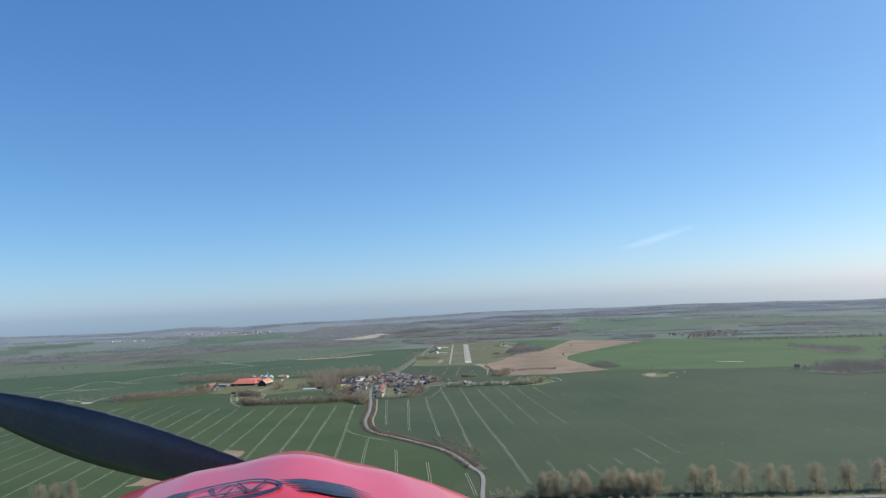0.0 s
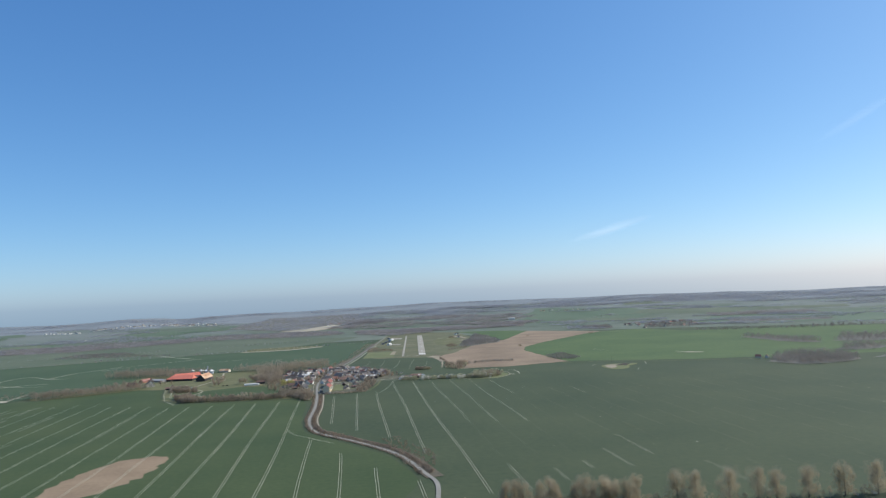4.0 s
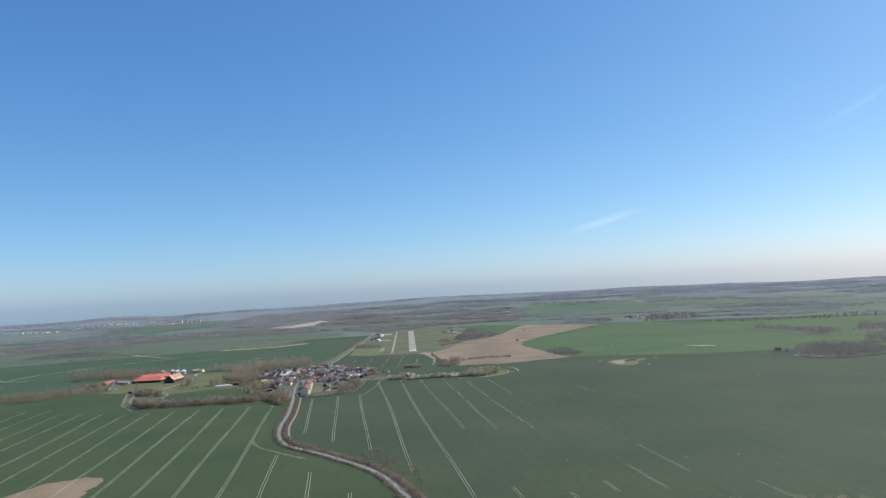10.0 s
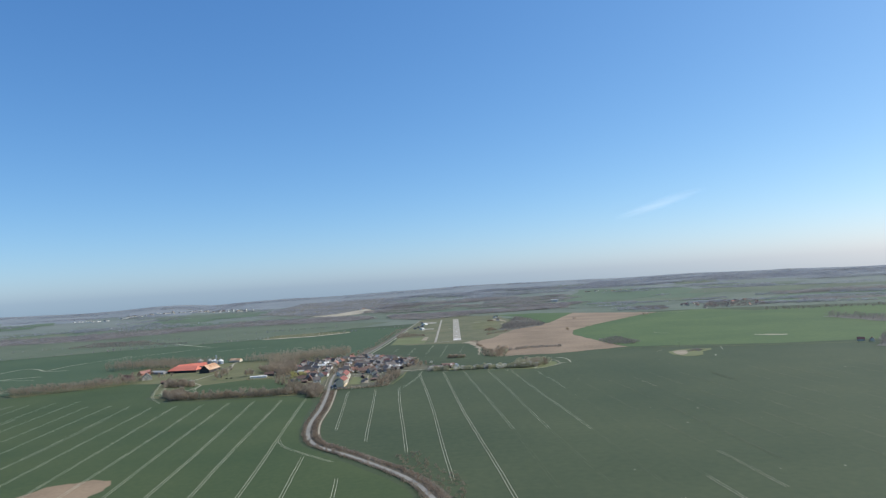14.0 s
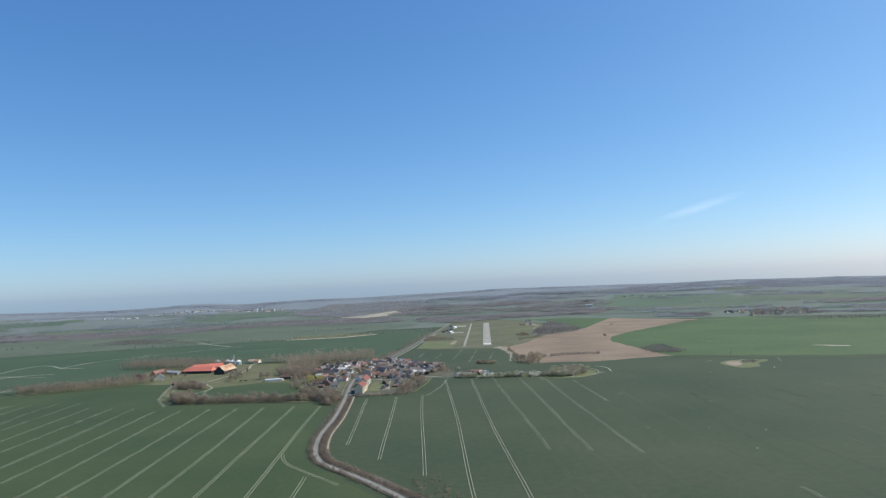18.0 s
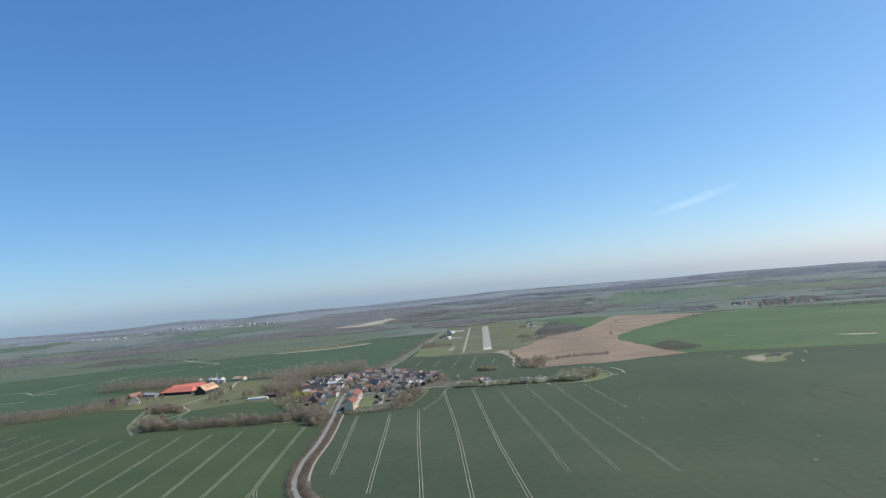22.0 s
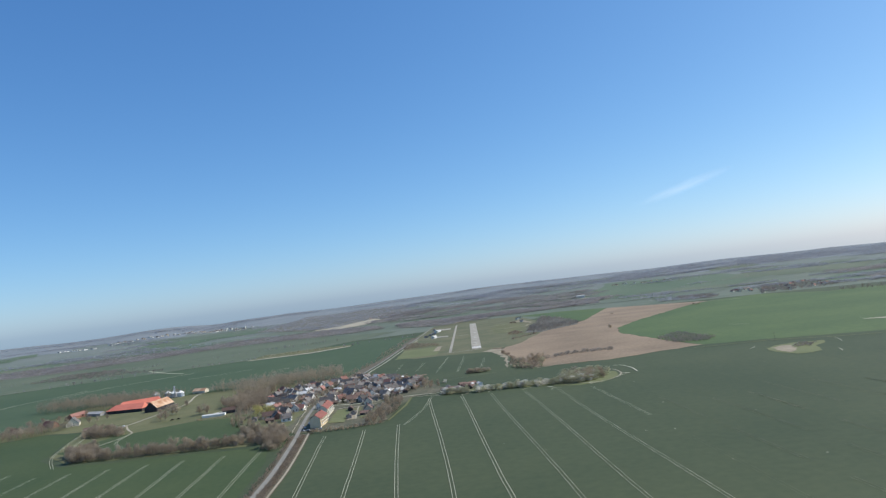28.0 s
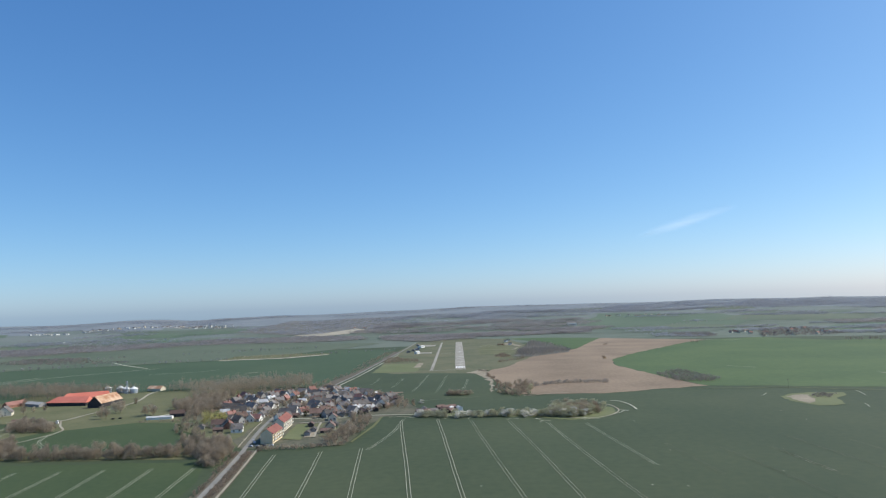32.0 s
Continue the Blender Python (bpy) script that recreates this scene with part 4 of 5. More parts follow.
wood("tree_belt", scatter([(-445, 1700), (-340, 1655), (-250, 1650), (-205, 1665), (-215, 1700), (-340, 1715), (-440, 1735)], 7, RNG) + scatter([(-365, 1590), (-325, 1610), (-285, 1645), (-260, 1670), (-370, 1680)], 8, RNG), 22, 12, M["twigs"], "belt of tall brown leafless trees behind the village", 210, 0.26, 1.6, 5)
BY_ROAD = [p for p in VILLAGE_ROAD if 700 < p[1] < 1256][::4]
wood("roadside_scrub", along(BY_ROAD, 1.3, RNG, 2.2, 6.5) + along(BY_ROAD, 3.2, RNG, 1.2, -4.5), 3.8, 4.6, M["twigs_road"], "dark brown scrub along the road", 60, 0.3, 1.1, 6, "scrub", 0.02)
wood("field_thicket", scatter([(-50, 870), (-28, 880), (-10, 840), (15, 775), (14, 745), (-2, 728), (-18, 775), (-32, 825)], 7.0, RNG), 3.0, 5.5, M["twigs_road"], "low brown thicket beside the road", 70, 0.25, 0.9, 87, "thicket", 0.02)
wood("roadside_scrub", along([(-206, 1690), (-192, 1780), (-180, 1900), (-172, 2100), (-160, 2380)], 4.5, RNG, 9.0, -8), 5, 5, M["twigs"], "brown scrub along the road", 40, 0.4, 1.1, 7, "scrub", 0.02)
WOODS = (
    ("copse", [(122, 2123), (156, 2110), (253, 2200), (258, 2354), (215, 2640), (180, 2450)], 10, 10, 8),
    ("right_wood", [(676, 1372), (700, 1318), (742, 1308), (800, 1318), (846, 1352), (862, 1420), (815, 1440), (790, 1478), (735, 1462), (700, 1412)], 8, 15, 11),
    ("right_wood", [(892, 1930), (900, 1850), (912, 1770), (938, 1700), (968, 1688), (985, 1740), (972, 1830), (960, 1905), (930, 1955)], 9, 17, 12),
    ("right_wood", [(905, 1520), (925, 1496), (985, 1500), (1040, 1540), (1020, 1590), (960, 1570)], 10, 16, 12),
    ("right_wood", [(872, 1352), (930, 1360), (1010, 1385), (1120, 1410), (1115, 1450), (1000, 1420), (930, 1400)], 13, 11, 9),
    ("right_wood", [(1010, 1700), (1090, 1660), (1180, 1690), (1200, 1800), (1110, 1830)], 13, 14, 11),
    ("marsh_wood", [(-1230, 2400), (-1084, 2374), (-940, 2330), (-798, 2310), (-830, 2370), (-960, 2440), (-1060, 2560), (-1240, 2600)], 13, 5, 13),
    ("far_copse", [(622, 2690), (650, 2610), (694, 2570), (730, 2600), (740, 2700), (690, 2760)], 10, 10, 11),
    ("village_wood", [(800, 2480), (960, 2440), (1080, 2560), (1100, 2820), (980, 2900), (860, 2640)], 15, 8, 11),
    ("hedge_wood", [(876, 2300), (950, 2210), (1250, 2130), (1500, 2130), (1500, 2180), (1200, 2210), (980, 2290)], 18, 9, 8),
)
for k, (name, poly, gap, hh, ww) in enumerate(WOODS):
    wood(name, scatter(poly, gap, RNG), hh, ww, M["twigs_wood"], "grey-brown leafless wood", 90, 0.5, 1.8, 10 + k, base=0.03)
    if gap < 14:
        field("wood_floor", wavy(poly, 40, 6), "wood_floor", 0.5, "brown leaf litter under the trees", "ground")
FAR_WOODS = (
    ([(-1773, 2760), (-1335, 2742), (-1136, 2890), (-911, 3060), (-577, 3020), (-420, 3020), (-330, 3080), (-400, 3330), (-860, 3330), (-1250, 3180), (-1750, 2990), (-2300, 2950)], 15, 9),
    ([(-268, 3030), (24, 2990), (197, 2965), (465, 3020), (500, 3270), (240, 3220), (-60, 3240), (-300, 3200)], 12, 8),
    ([(-330, 3080), (-100, 2800), (-60, 2850), (60, 2910), (40, 2990), (-270, 3030)], 15, 8),
    ([(-700, 3480), (-560, 3420), (-540, 3560), (-446, 3710), (-340, 3560), (-300, 3900), (-380, 4350), (-900, 4300), (-1000, 3700)], 22, 9),
    ([(1300, 3020), (1700, 2900), (1750, 3050), (1350, 3180)], 16, 10),
    ([(1150, 2560), (1500, 2460), (1520, 2560), (1200, 2700)], 18, 9),
)
for k, (poly, gap, hh) in enumerate(FAR_WOODS):
    poly = wavy(poly, 70, 16, k + 1)
    wood("far_wood", scatter(poly, gap, RNG), hh, gap * 1.9, M["twigs_hazy_hill" if k == 3 else "twigs_hazy"], "far leafless woodland, haze put into its grey", 46, 2.4, 3.6, 40 + k, level=0.3)
    field("wood_floor", poly, "wood_floor", 1.9, "dark woodland floor", "ground")
CLUMP = random.Random(21)


def far_clump(az, r, wide, deep, gap):
    """An irregular patch of wood on the far slopes, at a bearing in degrees and a distance."""
    c, s = math.cos(radians(az)), math.sin(radians(az))
    ring = []
    for k in range(14):
        a, f = 2 * math.pi * k / 14, CLUMP.uniform(0.65, 1.25)
        u, v = wide * math.cos(a) * f, deep * math.sin(a) * f
        ring.append((r * s + u * c + v * s, r * c - u * s + v * c))
    return scatter(ring, gap, CLUMP)


behind = []
for k in range(48):
    behind += far_clump(CLUMP.uniform(-6, 8.5), CLUMP.uniform(3260, 3900), CLUMP.uniform(60, 170), CLUMP.uniform(22, 60), 14)
wood("far_wood", behind, 8, 26, M["twigs_hazy"], "patches of woodland behind the airfield, haze put into its grey", 44, 2.4, 3.6, 74, level=0.3)
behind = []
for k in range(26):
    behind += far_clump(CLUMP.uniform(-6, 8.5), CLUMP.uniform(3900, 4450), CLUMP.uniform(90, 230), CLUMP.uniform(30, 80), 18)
wood("far_wood", behind, 8, 30, M["twigs_hazy_hill"], "patches of hazy woodland on the slope", 40, 2.8, 4.2, 75, level=0.3)
slope = []
for k in range(34):
    slope += far_clump(CLUMP.uniform(11, 37), CLUMP.uniform(2650, 4100), CLUMP.uniform(40, 190), CLUMP.uniform(12, 55), 15)
for k in range(24):
    slope += far_clump(CLUMP.uniform(9, 38), CLUMP.uniform(4150, 4700), CLUMP.uniform(160, 420), CLUMP.uniform(50, 120), 17)
wood("far_wood", slope, 7.5, 27, M["twigs_hazy_hill"], "patches of far woodland on the slopes, haze put into its grey", 44, 2.6, 4.0, 71, level=0.3)
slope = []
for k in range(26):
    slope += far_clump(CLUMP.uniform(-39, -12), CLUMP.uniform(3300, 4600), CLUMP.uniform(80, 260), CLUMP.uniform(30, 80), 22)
wood("far_wood", slope, 7.5, 32, M["twigs_hazy_hill"], "patches of far woodland round the town, haze put into its grey", 44, 2.6, 4.0, 72, level=0.3)
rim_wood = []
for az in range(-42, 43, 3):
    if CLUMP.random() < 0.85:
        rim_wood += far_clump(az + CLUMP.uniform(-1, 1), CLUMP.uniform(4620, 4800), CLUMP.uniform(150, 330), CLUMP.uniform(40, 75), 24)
wood("far_wood", rim_wood, 8, 34, M["twigs_hazy_hill"], "woods along the crest of the far hills", 26, 3.5, 5.0, 73, level=0.3)
hedge_far = []
for line in (((-1900, 2200), (-1300, 2420), (-800, 2560), (-420, 2700)), ((-1500, 2050), (-1000, 2200), (-560, 2330)), ((-340, 2400), (-250, 2440), (-165, 2480)), ((560, 3150), (800, 3300), (1150, 3420)), ((-1800, 3420), (-1300, 3560), (-900, 3560))):
    hedge_far += [p for p in along(line, 13, RNG, 5) if RNG.random() < 0.62]
wood("far_hedge", hedge_far, 6, 7, M["twigs_hazy"], "broken far hedges along the meadows", 30, 1.2, 2.2, 60, "hedge", 0.05)


# ---- buildings ----
def gable_house(name, label, category, w, l, eaves, rise, wall, roof, storeys=1, chimney=True, windows=True, porch=False):
    """A house with its ridge along y: wall with gables, roof of two slabs, chimney, door and windows."""
    top = tagged(new(name), label, category)
    bm = bmesh.new()
    x, y = w / 2, l / 2
    v = [bm.verts.new(p) for p in ((-x, -y, -0.3), (x, -y, -0.3), (x, y, -0.3), (-x, y, -0.3), (-x, -y, eaves), (x, -y, eaves), (x, y, eaves), (-x, y, eaves), (0, -y, eaves + rise), (0, y, eaves + rise))]
    for fc in ((0, 1, 5, 8, 4), (2, 3, 7, 9, 6), (1, 2, 6, 5), (3, 0, 4, 7), (4, 8, 9, 7), (8, 5, 6, 9)):
        bm.faces.new([v[i] for i in fc])
    part("wall", bm, wall, top)
    bm = bmesh.new()
    o, t = 0.5, 0.22
    drop = rise / x * o
    pts = [(-x - o, eaves - drop), (0, eaves + rise), (x + o, eaves - drop), (x + o, eaves - drop + t), (0, eaves + rise + t * 1.4), (-x - o, eaves - drop + t)]
    a = [bm.verts.new((px, -y - 0.4, pz + 0.05)) for px, pz in pts]
    b = [bm.verts.new((px, y + 0.4, pz + 0.05)) for px, pz in pts]
    n = len(pts)
    for i in range(n):
        j = (i + 1) % n
        bm.faces.new((a[i], a[j], b[j], b[i]))
    bm.faces.new((a[0], a[1], a[4], a[5]))
    bm.faces.new((a[1], a[2], a[3], a[4]))
    bm.faces.new((b[1], b[0], b[5], b[4]))
    bm.faces.new((b[2], b[1], b[4], b[3]))
    bmesh.ops.recalc_face_normals(bm, faces=bm.faces[:])
    part("roof", bm, roof, top)
    if chimney:
        bm = bmesh.new()
        box(bm, 0.5, l * 0.12, eaves + rise * 0.55, 1.2, l * 0.12 + 0.7, eaves + rise + 0.9)
        box(bm, 0.44, l * 0.12 - 0.06, eaves + rise + 0.9, 1.26, l * 0.12 + 0.76, eaves + rise + 1.02)
        part("chimney", bm, M["wall_brick"], top)
    if windows:
        for s in range(storeys):
            z = 1.0 + s * 2.8
            for k in range(max(2, int(l / 4))):
                yy = -y + l * (k + 0.5) / max(2, int(l / 4))
                for side in (-1, 1):
                    bm = bmesh.new()
                    box(bm, side * x - 0.04, yy - 0.6, z, side * x + 0.04, yy + 0.6, z + 1.35)
                    part("window", bm, M["window"], top)
            for side in (-1, 1):
                bm = bmesh.new()
                box(bm, 1.0, side * y - 0.04, z, 2.2, side * y + 0.04, z + 1.35)
                part("window", bm, M["window"], top)
        bm = bmesh.new()
        box(bm, -1.9, -y - 0.05, 0, -0.9, -y + 0.05, 2.05)
        part("door", bm, M["door"], top)
    if porch:
        bm = bmesh.new()
        box(bm, x, -1.6, -0.2, x + 2.2, 1.6, 2.5)
        box(bm, x - 0.02, -1.8, 2.5, x + 2.4, 1.8, 2.66)
        part("porch", bm, wall, top)
    return top


def place(protos, spots, group="", size=1.0):
    """Sets the houses: rows of x, y, turn and which pattern."""
    used = set()
    for x, y, turn, k in spots:
        p = protos[k]
        m = pose(x, y, float(hgt(x, y)) + 0.2, 0, 0, turn) @ Matrix.Diagonal((size, size, size, 1))
        if k in used:
            ob = copy_thing(p, m)
        else:
            p.matrix_basis = m
            used.add(k)
            ob = p
        if group:
            ob["group"] = group


HOUSES = [
    gable_house("house", "white village house with a red tiled roof", "house", 7.0, 9.3, 2.89, 3.43, M["wall_white"], M["roof_red"]),
    gable_house("house", "white village house with a grey roof", "house", 7.4, 8.9, 3.06, 3.59, M["wall_white"], M["roof_grey"]),
    gable_house("house", "cream village house with a brown tiled roof", "house", 7.4, 10.6, 2.89, 3.28, M["wall_cream"], M["roof_brown"]),
    gable_house("house", "long white village house with a grey roof", "house", 7.8, 16.1, 3.40, 3.74, M["wall_white"], M["roof_grey"], porch=True),
    gable_house("house", "brick village house with a red tiled roof", "house", 7.0, 10.2, 2.80, 3.35, M["wall_brick"], M["roof_red"]),
    gable_house("house", "grey plastered village house with a dark roof", "house", 7.4, 9.3, 3.74, 3.12, M["wall_grey"], M["roof_grey"]),
    gable_house("shed", "small grey garden shed with a dark roof", "shed", 4.5, 6.5, 2.3, 1.2, M["wall_grey"], M["roof_grey"], chimney=False, windows=False),
    gable_house("shed", "small timber shed with a brown roof", "shed", 4.5, 7.5, 2.3, 1.4, M["wall_timber"], M["roof_brown"], chimney=False, windows=False),
    gable_house("shed", "small white garage with a pale roof", "shed", 4, 6, 2.6, 0.8, M["wall_white"], M["roof_pale"], chimney=False, windows=False),
    gable_house("house", "low white bungalow with a pale roof", "house", 7.0, 8.4, 3.2, 2.2, M["wall_white"], M["roof_pale"]),
]
HR = random.Random(11)
spots = []


def clear(x, y, gap):
    return all(math.hypot(x - s[0], y - s[1]) > gap for s in spots)


for x, y in [p for p in VILLAGE_ROAD if 1395 < p[1] < 1660][::2]:
    for side in (-1, 1):
        px = x + side * HR.uniform(13, 17)
        if clear(px, y, 16) and not (side > 0 and y < 1385):
            spots.append((px, y + HR.uniform(-3, 3), HR.choice((-12, 78, -40)) + HR.uniform(-8, 8), HR.choice((1, 1, 3, 5, 2, 1, 9, 0))))
for poly in ([(-262, 1440), (-292, 1520), (-298, 1590), (-240, 1640), (-222, 1600), (-224, 1410), (-245, 1400)], [(-182, 1420), (-186, 1640), (-150, 1640), (-72, 1552), (-66, 1500), (-95, 1425), (-140, 1412)]):
    for x, y in scatter(poly, 17.5, HR, 0.35):
        if clear(x, y, 13.5):
            spots.append((x, y, HR.choice((-38, -38, 52, 52, 8, 98)) + HR.uniform(-12, 12), HR.choice((1, 1, 3, 5, 5, 1, 3, 2, 9, 0, 1, 5) if x > -210 or y > 1560 else (1, 1, 3, 5, 2, 9, 0, 1, 5, 3))))
    for x, y in scatter(poly, 8, HR, 0.45):
        if clear(x, y, 9.5) and HR.random() < 0.6:
            spots.append((x, y, HR.uniform(0, 180), HR.choice((6, 7, 6, 7, 8))))
for k in range(16):
    x, y = -45 + HR.uniform(0, 52), 1412 + HR.uniform(0, 34)
    if clear(x, y, 7):
        spots.append((x, y, HR.uniform(0, 180), HR.choice((6, 7, 8))))
spots += [(-228, 1365, 12, 4), (-232, 1345, 100, 7), (-250, 1385, 30, 6), (-128, 1395, 8, 2), (-120, 1342, 8, 2), (-134, 1330, 5, 6), (-231, 1369, 20, 5), (-212, 1342, 100, 1), (-227, 1391, 60, 5), (-242, 1374, 95, 2), (-256, 1365, 15, 6), (-218, 1402, 10, 1), (-240, 1398, 70, 5)]
spots += [(-136, 1312, 8, 6), (-121, 1322, 95, 7), (-118, 1356, 5, 6), (-143, 1360, 8, 7)]
for x, y, kind in ((-217, 1411, 0), (-302, 1591, 0), (-290, 1580, 4), (-242, 1595, 0), (-226, 1573, 4), (-209, 1644, 0), (-182, 1457, 1), (-168, 1481, 3)):
    k = min(range(len(spots)), key=lambda i: math.hypot(spots[i][0] - x, spots[i][1] - y))
    spots[k] = spots[k][:3] + (kind,)
place(HOUSES, spots, "houses of the village", 1.1)


def block_of_flats(l, storeys, wall):
    """A three-storey block; its balcony side faces +x."""
    top = tagged(new("apartment_block"), "three-storey block of flats with red roof and balconies", "apartment block", "flats beside the road")
    w, h, rise = 11.0, storeys * 2.8 + 0.6, 4.0
    x, y = w / 2, l / 2
    bm = bmesh.new()
    v = [bm.verts.new(p) for p in ((-x, -y, -0.3), (x, -y, -0.3), (x, y, -0.3), (-x, y, -0.3), (-x, -y, h), (x, -y, h), (x, y, h), (-x, y, h), (0, -y, h + rise), (0, y, h + rise))]
    for fc in ((0, 1, 5, 8, 4), (2, 3, 7, 9, 6), (1, 2, 6, 5), (3, 0, 4, 7), (4, 8, 9, 7), (8, 5, 6, 9)):
        bm.faces.new([v[i] for i in fc])
    part("wall", bm, M[wall], top)
    bm = bmesh.new()
    pts = [(-x - 0.6, h - 0.4), (0, h + rise), (x + 0.6, h - 0.4), (x + 0.6, h - 0.15), (0, h + rise + 0.35), (-x - 0.6, h - 0.15)]
    a = [bm.verts.new((px, -y - 0.3, pz + 0.06)) for px, pz in pts]
    b = [bm.verts.new((px, y + 0.3, pz + 0.06)) for px, pz in pts]
    for i in range(6):
        j = (i + 1) % 6
        bm.faces.new((a[i], a[j], b[j], b[i]))
    for q in (a, b):
        bm.faces.new((q[0], q[1], q[4], q[5]))
        bm.faces.new((q[1], q[2], q[3], q[4]))
    bmesh.ops.recalc_face_normals(bm, faces=bm.faces[:])
    part("roof", bm, M["roof_flats"], top)
    for cy in (-l * 0.3, 0.0, l * 0.3):
        bm = bmesh.new()
        box(bm, -0.5, cy, h + rise - 1.2, 0.5, cy + 1.1, h + rise + 1.1)
        part("chimney", bm, M["wall_brick"], top)
    bays = int(l / 3.6)
    for s in range(storeys):
        z = 1.2 + 2.8 * s
        for k in range(bays):
            yy = -y + l * (k + 0.5) / bays
            for side in (-1, 1):
                bm = bmesh.new()
                box(bm, side * x - 0.05, yy - 0.75, z, side * x + 0.05, yy + 0.75, z + 1.4)
                part("window", bm, M["window"], top)
            if k % 2 and s:
                bm = bmesh.new()
                box(bm, x, yy - 1.5, z - 1.0, x + 1.3, yy + 1.5, z - 0.85)
                box(bm, x + 1.22, yy - 1.5, z - 0.85, x + 1.3, yy + 1.5, z + 0.15)
                box(bm, x, yy - 1.5, z - 0.85, x + 1.22, yy - 1.42, z + 0.15)
                box(bm, x, yy + 1.42, z - 0.85, x + 1.22, yy + 1.5, z + 0.15)
                part("balcony", bm, M["wall_white"], top)
    for k in range(2):
        bm = bmesh.new()
        box(bm, -x - 0.06, -l * 0.25 + k * l * 0.5 - 0.6, 0, -x + 0.06, -l * 0.25 + k * l * 0.5 + 0.6, 2.2)
        part("door", bm, M["door"], top)
    return top


block_of_flats(29, 3, "wall_flats").matrix_basis = pose(-164, 1292, 0.2, 0, 0, -2)
block_of_flats(38, 3, "wall_cream").matrix_basis = pose(-170, 1353, 0.2, 0, 0, 2)


def hip_barn(name, label, w, l, h, rise, wall, roof, doors=4):
    """A long barn with a hipped roof, its ridge along x, and a row of openings in front."""
    top = tagged(new(name), label, "barn")
    x, y = l / 2, w / 2
    bm = bmesh.new()
    box(bm, -x, -y, -0.3, x, y, h)
    part("wall", bm, wall, top)
    bm = bmesh.new()
    o = 0.8
    e = [bm.verts.new(p) for p in ((-x - o, -y - o, h - 0.3), (x + o, -y - o, h - 0.3), (x + o, y + o, h - 0.3), (-x - o, y + o, h - 0.3))]
    r = [bm.verts.new(p) for p in ((-x + y * 0.8, 0, h + rise), (x - y * 0.2, 0, h + rise))]
    for fc in ((e[0], e[1], r[1], r[0]), (e[2], e[3], r[0], r[1]), (e[1], e[2], r[1]), (e[3], e[0], r[0]), (e[3], e[2], e[1], e[0])):
        bm.faces.new(fc)
    part("roof", bm, roof, top)
    for k in range(doors):
        xx = -x + l * (k + 0.5) / doors
        bm = bmesh.new()
        box(bm, xx - 1.8, -y - 0.06, 0, xx + 1.8, -y + 0.06, min(3.4, h - 0.4))
        part("door", bm, M["wall_timber"], top)
    return top


hip_barn("barn", "long brick barn with a bright red hipped roof", 22, 58, 4.8, 6.5, M["wall_timber"], M["barn_roof"], 3).matrix_basis = pose(-518, 1586, 0.1, 0, 0, -8)
hip_barn("barn", "long barn with a red roof behind another barn", 16, 60, 5.6, 6.0, M["wall_grey"], M["barn_roof"], 2).matrix_basis = pose(-522, 1628, 0.1, 0, 0, 24)
gable_house("gable_barn", "tall barn with a rust-stained orange metal roof", "barn", 19, 47, 5.8, 8.5, M["wall_timber"], M["rusty_roof"], chimney=False, windows=False).matrix_basis = pose(-464, 1571, 0.1, 0, 0, -5)
gable_house("grey_shed", "long low grey farm shed", "shed", 12, 34, 3.6, 2.2, M["wall_grey"], M["wall_grey"], chimney=False, windows=False).matrix_basis = pose(-567, 1585, 0.1, 0, 0, 64)
gable_house("brick_stable", "long brick stable with a red roof", "stable", 10, 30, 3.6, 4.0, M["wall_brick"], M["roof_red"], chimney=False).matrix_basis = pose(-596, 1586, 0.1, 0, 0, -14)
gable_house("farmhouse", "large farmhouse with cream gable and grey roof", "house", 16, 20, 4.2, 7.5, M["wall_cream"], M["roof_grey"], 2).matrix_basis = pose(-555, 1506, 0.1, 0, 0, 25)
gable_house("farmhouse", "long brick farmhouse with a red-brown roof", "house", 10, 24, 3.6, 4.6, M["wall_brick"], M["roof_red"]).matrix_basis = pose(-595, 1518, 0.1, 0, 0, 61)
gable_house("farmhouse", "low house with a dark roof beside the trees", "house", 9, 14, 3.4, 4.0, M["wall_cream"], M["roof_brown"]).matrix_basis = pose(-625, 1490, 0.1, 0, 0, 80)
gable_house("long_shed", "long low shed with a pale roof", "shed", 6, 28, 2.4, 0.9, M["wall_white"], M["roof_pale"], chimney=False, windows=False).matrix_basis = pose(-332, 1439, 0.1, 0, 0, -84)
gable_house("timber_house", "dark timber house behind the white shed", "house", 9, 16, 4.0, 3.2, M["wall_timber"], M["roof_brown"], chimney=False).matrix_basis = pose(-318, 1454, 0.1, 0, 0, -78)
gable_house("timber_shed", "dark timber shed beside the track", "shed", 8, 14, 3.2, 2.2, M["wall_timber"], M["roof_brown"], chimney=False, windows=False).matrix_basis = pose(-490, 1434, 0.1, 0, 0, -75)
gable_house("farm_store", "low store with a pale brown roof", "shed", 12, 24, 4.0, 3.5, M["wall_cream"], M["rusty_roof"], chimney=False, windows=False).matrix_basis = pose(-462, 1718, 0.1, 0, 0, 76)


